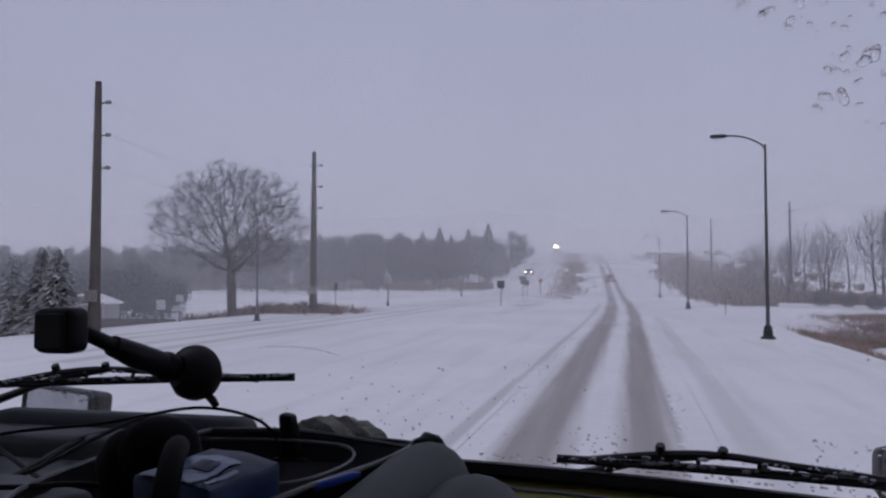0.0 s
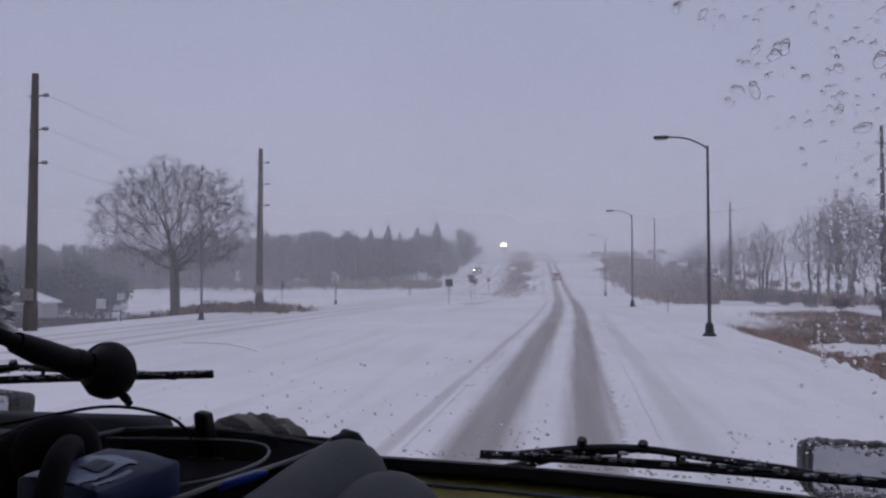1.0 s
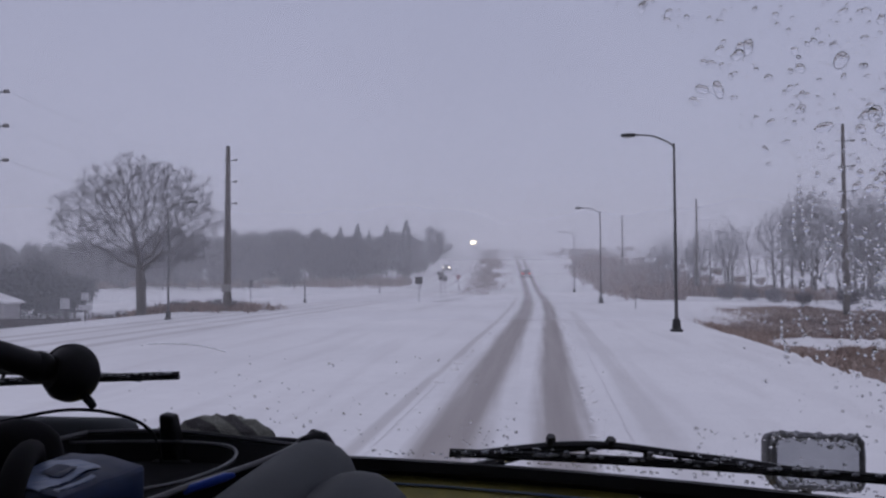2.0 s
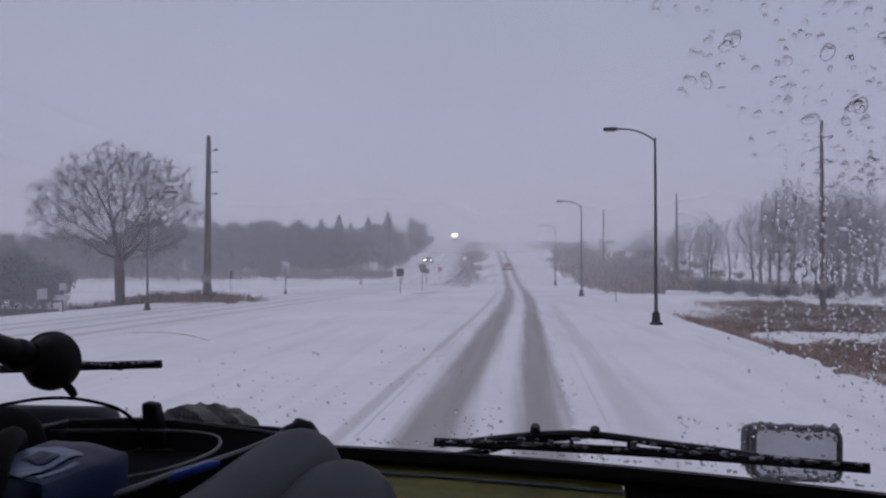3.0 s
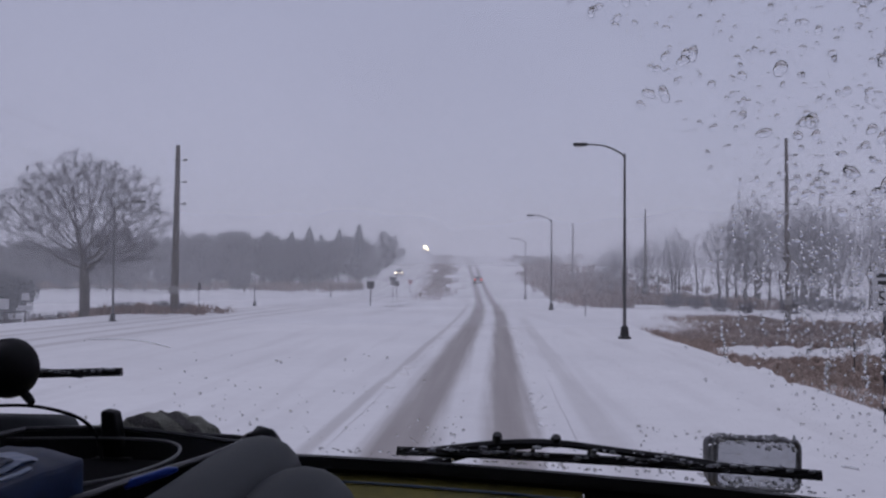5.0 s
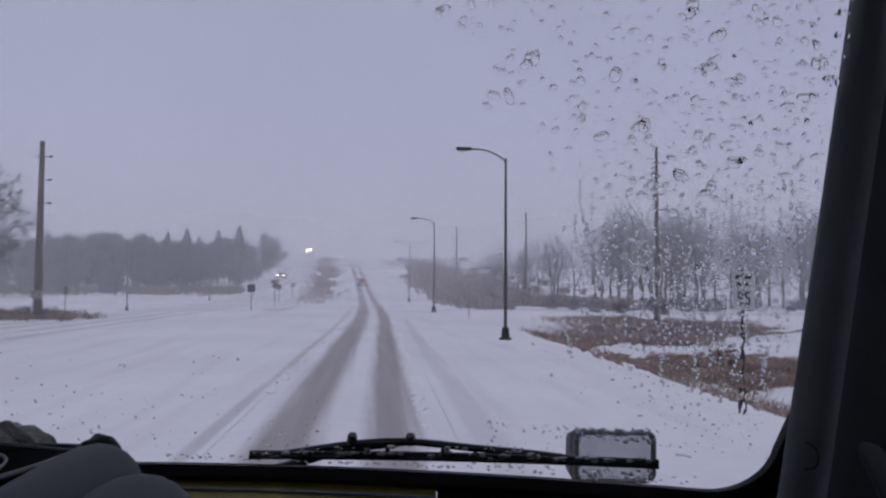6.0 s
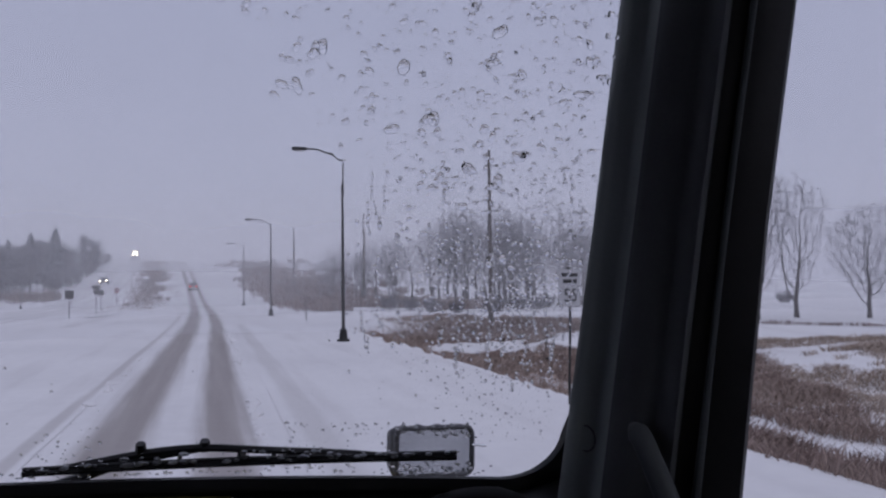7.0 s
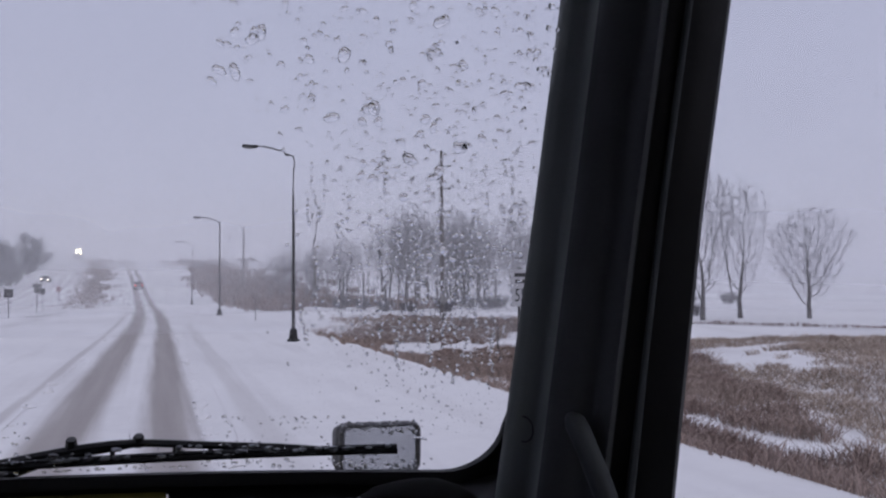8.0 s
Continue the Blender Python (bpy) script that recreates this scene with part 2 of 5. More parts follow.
stripe(WOOL, (0.12, 0.115, 0.11), 0.012)
BLUE = material("blue_packet", (0.003, 0.015, 0.055), 0.5, 0, (0.002, 0.007, 0.025), 30, 90, 0.1, 0.8, 0.001, 0.25)
PALE = material("pale_label", (0.17, 0.21, 0.31), 0.4, 0, (0.06, 0.10, 0.19), 26, 60, 0.1, 0.8, 0.001)
PEN_BLUE = material("pen_blue", (0.03, 0.08, 0.40), 0.3, 0, (0.02, 0.05, 0.3), 20, 90, 0.1, 0.5, 0.0005)
# rim grey made paler than the dash, painting the highlight along the edges
RIM_GLINT = material("rim_glint_grey", (0.085, 0.088, 0.092), 0.5, 0, (0.05, 0.05, 0.055), 30, 300, 0.2, 0.8, 0.0005)
LINER = material("cab_liner", (0.10, 0.10, 0.11), 0.9, 0, (0.08, 0.08, 0.085), 4, 200, 0.3, 0.7, 0.001)
PAINT = material("truck_paint", (0.30, 0.24, 0.03), 0.4, 0, (0.22, 0.17, 0.03), 2, 60, 0.05, 0.7, 0.001)
HOUSING = material("mirror_housing", (0.010, 0.010, 0.012), 0.5, 0, (0.12, 0.12, 0.14), 120, 420, 0.2, 0.6, 0.001)
CAR_DARK = material("car_paint", (0.05, 0.05, 0.055), 0.35, 0.2, (0.3, 0.3, 0.31), 1.2, 10, 0.1, 0.7, 0.002)
CAR_GLASS = material("car_glass", (0.02, 0.02, 0.025), 0.1, 0, (0.1, 0.1, 0.11), 2, 10, 0.05, 0.5, 0.001)
GLASS = clear("window_glass", 1.02)
WATER = clear("water", 1.33)
FILM = clear("water_film", 1.10)
MIRROR = material("mirror_silver", (0.44, 0.45, 0.47), 0.2, 1.0, (0.34, 0.35, 0.37), 10, 60, 0.05, 0.9, 0.0006)
HEADLIGHT = lamp_glow("headlight_glow", (1.0, 0.84, 0.64), 16)
BEACON = lamp_glow("glare_lamp_glow", (1.0, 0.86, 0.62), 34)
TAIL = lamp_glow("tail_light_glow", (1.0, 0.08, 0.05), 1.2)


# ---- mesh helpers ----
def obj(name, bm, mat, smooth=False, crease=42):
    me = bpy.data.meshes.new(name)
    bm.to_mesh(me)
    bm.free()
    if mat:
        me.materials.append(mat)
    if smooth:
        me.polygons.foreach_set("use_smooth", [True] * len(me.polygons))
        me.set_sharp_from_angle(angle=radians(crease))
    return new(name, me)


def part(name, bm, mat, parent, label="", smooth=False, crease=42):
    ob = obj(name, bm, mat, smooth, crease)
    ob.parent = parent
    if label:
        ob["label"] = label
    return ob


def from_arrays(name, verts, faces, mat, parent=None, smooth=False):
    me = bpy.data.meshes.new(name)
    me.from_pydata(verts, [], faces)
    me.materials.append(mat)
    if smooth:
        me.polygons.foreach_set("use_smooth", [True] * len(me.polygons))
    ob = new(name, me)
    ob.parent = parent
    return ob


def thing(name, x, y, z, label, category, group="", kind="", turn=0.0):
    ob = new(name)
    ob.empty_display_size = 0.2
    ob.matrix_world = pose(x, y, z, 0, 0, turn)
    return tagged(ob, label, category, group, kind)


def box(bm, x0, x1, y0, y1, z0, z1, bevel=0.0, seg=2):
    r = bmesh.ops.create_cube(bm, size=1.0, matrix=Matrix.Translation(((x0 + x1) / 2, (y0 + y1) / 2, (z0 + z1) / 2)) @ Matrix.Diagonal((x1 - x0, y1 - y0, z1 - z0, 1)))
    if bevel:
        edges = list({e for v in r["verts"] for e in v.link_edges})
        bmesh.ops.bevel(bm, geom=edges, offset=bevel, segments=seg, affect="EDGES", profile=0.5)
    return bm


def boxed(*a, **k):
    return box(bmesh.new(), *a, **k)


def tube(bm, points, radii, sides=8, cap=True, flat=1.0):
    """A tapered tube along points; flat squeezes it across."""
    pts = [Vector(p) for p in points]
    rings = []
    up = Vector((0, 0, 1))
    for i, p in enumerate(pts):
        d = (pts[min(i + 1, len(pts) - 1)] - pts[max(i - 1, 0)]).normalized()
        a = d.cross(up if abs(d.z) < 0.95 else Vector((0, 1, 0))).normalized()
        b = a.cross(d).normalized()
        r = radii[i] if isinstance(radii, (list, tuple)) else radii
        rings.append([bm.verts.new(p + (a * math.cos(2 * math.pi * k / sides) + b * math.sin(2 * math.pi * k / sides) * flat) * r) for k in range(sides)])
    for q, w in zip(rings, rings[1:]):
        for k in range(sides):
            bm.faces.new((q[k], q[(k + 1) % sides], w[(k + 1) % sides], w[k]))
    if cap:
        bm.faces.new(rings[0][::-1])
        bm.faces.new(rings[-1])
    return bm


def tubed(*a, **k):
    return tube(bmesh.new(), *a, **k)


def smooth_path(points, n=6):
    """A rounded line through points."""
    p = [Vector(q) for q in points]
    out = []
    for i in range(len(p) - 1):
        a, b, c, d = p[max(i - 1, 0)], p[i], p[i + 1], p[min(i + 2, len(p) - 1)]
        for k in range(n):
            t = k / n
            out.append(0.5 * (2 * b + (c - a) * t + (2 * a - 5 * b + 4 * c - d) * t * t + (3 * b - a - 3 * c + d) * t ** 3))
    return out + [p[-1]]


def loft(bm, rings, closed=True, cap=True):
    rows = [[bm.verts.new(v) for v in r] for r in rings]
    n = len(rows[0])
    for q, w in zip(rows, rows[1:]):
        for k in range(n if closed else n - 1):
            bm.faces.new((q[k], q[(k + 1) % n], w[(k + 1) % n], w[k]))
    if cap and closed:
        bm.faces.new(rows[0][::-1])
        bm.faces.new(rows[-1])
    bmesh.ops.recalc_face_normals(bm, faces=bm.faces)
    return bm


def blob(bm, x, y, z, rx, ry, rz, seed=0, rough=0.1, freq=3.0, sub=3):
    r = bmesh.ops.create_icosphere(bm, subdivisions=sub, radius=1.0)
    for v in r["verts"]:
        k = 1 + rough * noise.noise(v.co * freq + Vector((seed * 7.1, 0, 0)))
        v.co = Vector((x + v.co.x * rx * k, y + v.co.y * ry * k, z + v.co.z * rz * k))
    return bm


def step(t):
    t = max(0.0, min(1.0, t))
    return t * t * (3 - 2 * t)


# ---- the land ----
def centre(y):
    """The middle of the driven lane: straight, then swinging left up the hill."""
    return -0.55 + 0.0096 * (y - 11.5) - 15.6 * max(0.0, (y - 50) / 290) ** 1.7


def land(x, y):
    dx = x - centre(max(y, 0))
    z = 13.4 * step((y - 108) / 232)
    z -= 1.5 * step((-dx - 27) / 9) * (1 - step((y - 75) / 60)) * step((y + 40) / 30)
    ditch = step((dx - 8.2) / 3.5) * (1 - step((dx - 19) / 7)) * (1 - step((y - 50) / 10))
    z -= 0.85 * ditch
    z += 0.12 * step((dx - 24) / 6) * (1 - step((y - 80) / 30)) * step((y + 30) / 30)
    away = step((abs(dx + 10) - 17) / 20)
    z += away * 0.5 * noise.noise((x * 0.05, y * 0.05, 0))
    bank = step((dx - 3.2) / 1.5) * (1 - step((dx - 9) / 4)) + step((-dx - 3) / 2) * (1 - step((-dx - 12) / 4))
    z += bank * (0.10 * noise.noise((x * 0.9, y * 0.05, 4)) + 0.04 * noise.noise((x * 0.7, y * 0.5, 6)))
    far = math.hypot(x, y)
    z += 6 * step((far - 400) / 1500) * noise.noise((x * 0.002, y * 0.002, 9))
    return z


def spread(lo, hi, n, at, k):
    """n places from lo to hi, closest together near the place at."""
    a, b = math.asinh((lo - at) / k), math.asinh((hi - at) / k)
    return [at + k * math.sinh(a + (b - a) * i / (n - 1)) for i in range(n)]


def build_ground():
    xs, ys = spread(-2600, 2600, 240, 0, 14), spread(-2600, 2600, 300, 14, 14)
    verts = [(x, y, land(x, y)) for y in ys for x in xs]
    n = len(xs)
    faces = [(j * n + i, j * n + i + 1, (j + 1) * n + i + 1, (j + 1) * n + i) for j in range(len(ys) - 1) for i in range(n - 1)]
    g = from_arrays("ground", verts, faces, SNOW, smooth=True)
    tagged(g, "snow-covered ground, road and fields in one sheet", "ground", kind="structure")


build_ground()


def strip(name, off, wide, y0, y1, mat, label, seed, lift=0.005, drift=0.0):
    """A worn wheel track that follows the lane, frayed at its sides."""
    rng = random.Random(seed)
    verts, faces, uvs = [], [], []
    y, rows = y0, 0
    across = 6
    while y < y1:
        c = centre(y) + off + drift * (y - y0)
        w = wide * (1 + 0.03 * rng.uniform(-1, 1))
        for k in range(across + 1):
            x = c + (k / across - 0.5) * w
            verts.append((x, y, land(x, y) + lift + max(0, y - 60) * 0.00015))
            uvs.append((k / across, y))
        rows += 1
        y += 0.35 + max(0, y) * 0.02
    n = across + 1
    faces = [(j * n + i, j * n + i + 1, (j + 1) * n + i + 1, (j + 1) * n + i) for j in range(rows - 1) for i in range(across)]
    ob = from_arrays(name, verts, faces, mat, smooth=True)
    layer = ob.data.uv_layers.new(name="uv")
    for lo in ob.data.loops:
        layer.data[lo.index].uv = uvs[lo.vertex_index]
    return tagged(ob, label, "wheel track", kind="structure")


strip("road_track", -0.90, 1.92, -12, 335, TRACK, "wheel track worn through the snow to wet asphalt", 1)
strip("road_track", 0.90, 1.60, -12, 335, TRACK, "wheel track worn through the snow to wet asphalt", 2)
# narrow strip left of the lane, greyer along its middle
strip("road_edge", -2.25, 0.50, -12, 95, EDGE, "faint grey line along the lane edge", 3, 0.010)
strip("road_track_faint", 2.5, 1.0, -12, 60, FAINT, "faint old wheel track in the snow", 4, 0.010)
for k, off in enumerate((-17.0, -19.0, -21.4, -23.2)):
    strip("road_track_faint", off, 1.5, 22 + 3 * k, 330, LANE, "faint wheel track on the other carriageway", 5 + k, 0.005, 0.018)
strip("crossing_patch", -9.5, 2.2, 60, 92, FAINT, "swept grey patch on the snowy crossing", 9, 0.005)


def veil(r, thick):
    """A translucent sheet standing in for haze, bent round the place at that distance."""
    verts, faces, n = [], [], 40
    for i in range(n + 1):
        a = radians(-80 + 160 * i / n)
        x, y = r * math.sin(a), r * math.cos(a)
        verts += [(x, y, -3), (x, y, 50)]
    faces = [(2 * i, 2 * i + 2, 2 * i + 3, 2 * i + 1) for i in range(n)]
    ob = from_arrays("haze_sheet", verts, faces, veil_material("haze_sheet", thick), smooth=True)
    tagged(ob, "translucent sheet standing in for snowy haze", "blowing snow", kind="stuff")


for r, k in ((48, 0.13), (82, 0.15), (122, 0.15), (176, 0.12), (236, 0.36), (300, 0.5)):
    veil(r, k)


# ---- trees ----
def grow(seed, height, trunk, spread_deg, fork, levels, kids, shrink=0.68, droop=0.0, upright=0.25, thin=1.0):
    """The limbs of a bare tree as tapered tubes: (thick limbs, fine twigs), each as verts and faces."""
    rng = random.Random(seed)
    big, fine = ([], []), ([], [])

    def limb(out, pts, radii, sides):
        v, f = out
        base = len(v)
        for i, p in enumerate(pts):
            d = (pts[min(i + 1, len(pts) - 1)] - pts[max(i - 1, 0)]).normalized()
            a = d.orthogonal().normalized()
            b = d.cross(a)
            for k in range(sides):
                w = 2 * math.pi * k / sides
                v.append(tuple(p + (a * math.cos(w) + b * math.sin(w)) * radii[i]))
        for i in range(len(pts) - 1):
            for k in range(sides):
                q, w = base + i * sides, base + (i + 1) * sides
                f.append((q + k, q + (k + 1) % sides, w + (k + 1) % sides, w + k))

    def branch(p, d, length, r, level):
        n = 5 if level == 0 else (4 if level < 3 else 3)
        pts, radii = [p.copy()], [r]
        for i in range(n):
            bend = 0.10 if level == 0 else 0.28
            d = (d + Vector((rng.uniform(-bend, bend), rng.uniform(-bend, bend), rng.uniform(-bend, bend) + (upright - droop * level) * 0.35 * (level > 0)))).normalized()
            p = p + d * (length / n)
            pts.append(p.copy())
            radii.append(max(r * (1 - 0.62 * (i + 1) / n), 0.006 * thin))
        limb(big if level < 2 else fine, pts, radii, 7 if level == 0 else (5 if level < 2 else 3))
        if level >= levels:
            return
        m = kids[level]
        for k in range(m):
            t = (fork if level == 0 else 0.25) + (1 - (fork if level == 0 else 0.25)) * (k + rng.random() * 0.9) / m
            i = min(int(t * n), n - 1)
            q = pts[i].lerp(pts[i + 1], t * n - i)
            e = (pts[i + 1] - pts[i]).normalized()
            turn = rng.uniform(0, 2 * math.pi)
            side = e.orthogonal().normalized()
            side = Matrix.Rotation(turn + k * 2.4, 3, e) @ side
            ang = radians(spread_deg * rng.uniform(0.6, 1.25))
            dd = e * math.cos(ang) + side * math.sin(ang)
            branch(q, dd, length * shrink * rng.uniform(0.7, 1.1) * (1 - 0.3 * t if level == 0 else 1), radii[i] * 0.62, level + 1)

    branch(Vector((0, 0, -0.15)), Vector((rng.uniform(-.03, .03), rng.uniform(-.03, .03), 1)), height, trunk, 0)
    return big, fine


def fit_height(parts, height, width=None):
    top = max(v[2] for p in parts for v in p[0])
    wide = max(abs(v[0]) for p in parts for v in p[0])
    k = height / top
    h = width / 2 / wide if width else k
    return [([(v[0] * h, v[1] * h, v[2] * k) for v in p[0]], p[1]) for p in parts]


def bare_tree(label, seed, height, width, trunk, spread_deg, fork, levels, kids, group="", name="bare_tree", **k):
    big, fine = fit_height(grow(seed, height * 0.62, trunk, spread_deg, fork, levels, kids, **k), height, width)
    t = thing(name, 0, 0, -50, label, "tree", group)
    from_arrays("trunk", *big, BARK, t, True)
    from_arrays("crown", *fine, TWIG, t)
    return t


def put(ob, x, y, turn=0, scale=1.0, dz=0.0):
    ob.matrix_world = pose(x, y, land(x, y) + dz, 0, 0, turn) @ Matrix.Scale(scale, 4)
    return ob


def again(ob, x, y, turn=0, scale=1.0, dz=0.0):
    c = copy_thing(ob, pose(x, y, land(x, y) + dz, 0, 0, turn))
    c.scale = (scale, scale, scale)
    return c


def colony(seed, height, width, low, count, trunk, vase=0.0, twig=0.011, twigs=2, fine_step=42, long_twig=1.0):
    """A bare tree that grows towards points scattered in its crown: (thick limbs, fine twigs). vase: how much the crown narrows downwards."""
    rng = np.random.default_rng(seed)
    p = rng.normal(size=(count * 3, 3))
    p /= np.linalg.norm(p, axis=1)[:, None]
    p *= rng.random((count * 3, 1)) ** 0.36
    lumpy = np.array([0.90 + 0.22 * noise.noise((q[0] * 2.1 + seed, q[1] * 2.1, q[2] * 2.1)) for q in p])
    p *= lumpy[:, None]
    u = (p[:, 2] + 1) / 2
    k = (1 - vase) + vase * np.minimum(1, u * 1.5)
    p = np.column_stack((p[:, 0] * width / 2 * k, p[:, 1] * width / 2 * k, low + u * (height - low)))[:count]
    d = height / fine_step
    pos, up = [np.array((0.0, 0.0, -0.2))], [-1]
    lean = rng.normal(size=2) * 0.03
    while pos[-1][2] < low * 0.9:
        pos.append(pos[-1] + d * np.array((lean[0] + rng.normal() * 0.05, lean[1] + rng.normal() * 0.05, 1)))
        up.append(len(pos) - 2)
    near = np.full(len(p), 1e9)
    who = np.zeros(len(p), int)

    def notice(i):
        far = np.linalg.norm(p - pos[i], axis=1)
        better = far < near
        near[better], who[better] = far[better], i
    for i in range(len(pos)):
        notice(i)
    heads = {}
    for turn in range(130):
        live = near < (1e8 if turn < 6 else 9 * d)
        if not live.any():
            break
        pull = {}
        for a in np.nonzero(live)[0]:
            w = p[a] - pos[who[a]]
            pull.setdefault(int(who[a]), []).append(w / (np.linalg.norm(w) + 1e-9))
        grown = 0
        for i, ways in pull.items():
            w = np.mean(ways, axis=0) + rng.normal(size=3) * 0.12
            if up[i] >= 0:
                w = w + 0.75 * (pos[i] - pos[up[i]]) / d * min(1.0, np.linalg.norm(w) * 2)
            w /= np.linalg.norm(w) + 1e-9
            if any(np.dot(w, h) > 0.93 for h in heads.get(i, ())) or len(heads.get(i, ())) > 3:
                continue
            heads.setdefault(i, []).append(w)
            pos.append(pos[i] + w * d)
            up.append(i)
            notice(len(pos) - 1)
            grown += 1
        gone = near < 1.6 * d
        near[gone] = 1e9
        p[gone] = 1e6
        if not grown:
            break
    n = len(pos)
    kids = [[] for _ in range(n)]
    for i in range(1, n):
        kids[up[i]].append(i)
    tips = [0] * n
    for i in range(n - 1, -1, -1):
        tips[i] = max(1, sum(tips[c] for c in kids[i]))
    power = math.log(trunk / twig) / math.log(max(tips[0], 3))
    rad = [twig * t ** power for t in tips]
    for i in range(min(4, n)):
        rad[i] *= 1.35 - 0.09 * i
    big, fine = ([], []), ([], [])

    def limb(out, pts, radii, sides):
        v, f = out
        base = len(v)
        for i, q in enumerate(pts):
            e = Vector(pts[min(i + 1, len(pts) - 1)] - pts[max(i - 1, 0)]).normalized()
            a = e.orthogonal().normalized()
            b = e.cross(a)
            for j in range(sides):
                w = 2 * math.pi * j / sides
                v.append(tuple(Vector(q) + (a * math.cos(w) + b * math.sin(w)) * radii[i]))
        for i in range(len(pts) - 1):
            for j in range(sides):
                q, w = base + i * sides, base + (i + 1) * sides
                f.append((q + j, q + (j + 1) % sides, w + (j + 1) % sides, w + j))
    todo = [(0, None)]
    while todo:
        i, root = todo.pop()
        run = [root, i] if root is not None else [i]
        while kids[i]:
            order = sorted(kids[i], key=lambda c: -tips[c])
            todo += [(c, i) for c in order[1:]]
            i = order[0]
            run.append(i)
        radii = [rad[q] for q in run]
        if root is not None:
            radii[0] = radii[1]
        cutoff = next((q for q, r in enumerate(radii) if r < trunk * 0.16), len(run))
        if cutoff > 1:
            limb(big, [pos[q] for q in run[:cutoff]], radii[:cutoff], 7 if radii[0] > trunk * 0.5 else 5)
        start = max(cutoff - 1, 0)
        if len(run) - start > 1:
            limb(fine, [pos[q] for q in run[start:]], radii[start:], 3)
    v, f = fine
    mid = np.array((0, 0, low + (height - low) * 0.35))
    for i in range(n):
        if tips[i] > 5 or pos[i][2] < low * 0.7:
            continue
        out = pos[i] - pos[up[i]] if i else np.array((0, 0, 1.0))
        out = out / (np.linalg.norm(out) + 1e-9) + 0.5 * (pos[i] - mid) / (np.linalg.norm(pos[i] - mid) + 1e-9)
        for _ in range(twigs):
            w = out + rng.normal(size=3) * 0.7
            w *= height * long_twig * rng.uniform(0.02, 0.065) / np.linalg.norm(w)
            e = pos[i] + w
            side = np.cross(w, rng.normal(size=3))
            side *= max(twig, 0.005) / (np.linalg.norm(side) + 1e-9)
            turn = np.cross(w, side) / np.linalg.norm(w)
            b = len(v)
            v += [tuple(pos[i] + side), tuple(pos[i] - 0.5 * side + turn * 0.87), tuple(pos[i] - 0.5 * side - turn * 0.87), tuple(e)]
            f += [(b, b + 1, b + 3), (b + 1, b + 2, b + 3), (b + 2, b, b + 3)]
    return big, fine


def colony_tree(label, seed, height, width, low, count, trunk, group="", **k):
    big, fine = colony(seed, height, width, low, count, trunk, **k)
    t = thing("bare_tree", 0, 0, -50, label, "tree", group)
    from_arrays("trunk", *big, BARK, t, True)
    from_arrays("crown", *fine, TWIG, t)
    return t


oak = colony_tree("large bare spreading oak beside the road", 12, 12.4, 13.4, 2.9, 4200, 0.37, twig=0.0062, twigs=6, fine_step=58, long_twig=1.1)
put(oak, -30.0, 57.5, 40)

# bare trees beyond the side road, tall and many-stemmed
poplars = [colony_tree(label, seed, h, w, 1.2, 760, r, "bare trees beyond the reeds", vase=v, twig=0.011, twigs=4, long_twig=1.1)
           for label, seed, h, w, r, v in (("tall bare many-stemmed tree in the snow", 23, 13.8, 6.4, 0.20, 0.75),
                                           ("tall bare grey tree with upright limbs", 31, 12.8, 7.4, 0.22, 0.6),
                                           ("tall slender bare tree in the snow", 37, 13.4, 5.0, 0.18, 0.5))]
put(poplars[0], 31.0, 99, 10)
put(poplars[1], 38.0, 97, 60)
put(poplars[2], 34.4, 101, 120)
rng = random.Random(5)
for i in range(46):
    x = 25.5 + 40 * (i + rng.uniform(-0.4, 0.4)) / 45
    again(poplars[i % 3], x, 98 + rng.uniform(-9, 9) + max(0, 34 - x) * 1.2, rng.uniform(0, 360), 0.74 + 0.34 * rng.random() * step((x - 22) / 14))

for i in range(11):
    x = 16.5 + 10 * (i + rng.random()) / 11
    again(poplars[i % 3], x, 121 + rng.uniform(-6, 8), rng.uniform(0, 360), 0.50 + 0.22 * rng.random() + 0.012 * (x - 16))

# three single trees in the field
field = colony_tree("bare broad-headed tree standing in the snow field", 47, 9.0, 7.4, 0.7, 2200, 0.16, "trees in the field", vase=0.65, twig=0.0042, twigs=4, fine_step=52, long_twig=0.9)
slender = colony_tree("slender bare tree standing in the snow field", 53, 10.0, 5.0, 0.7, 1700, 0.15, "trees in the field", vase=0.65, twig=0.0042, twigs=4, fine_step=52, long_twig=0.9)
put(field, 42.4, 43.1, 15, 0.92)
put(slender, 36.6, 43.1, 150, 0.98)
again(slender, 32.0, 41.0, 250, 1.0)


def bush(label, seed, height, width, group, mat=TWIG, name="bush"):
    rng = random.Random(seed)
    v, f = [], []
    for s in range(34):
        a, r = rng.uniform(0, 6.28), rng.uniform(0, 0.22) * width
        p = Vector((r * math.cos(a), r * math.sin(a), 0))
        d = Vector((math.cos(a) * rng.uniform(0.1, 0.7), math.sin(a) * rng.uniform(0.1, 0.7), 1)).normalized()
        g = grow(rng.randrange(9999), height * rng.uniform(0.5, 0.8), 0.02, 28, 0.2, 2, (5, 4), shrink=0.6, thin=1.5)
        m = Vector((0, 0, 1)).rotation_difference(d).to_matrix()
        for q in g:
            base = len(v)
            v += [tuple(p + m @ Vector(w)) for w in q[0]]
            f += [tuple(i + base for i in w) for w in q[1]]
    t = thing(name, 0, 0, -50, label, "bush", group)
    from_arrays("twigs", v, f, mat, t)
    return t


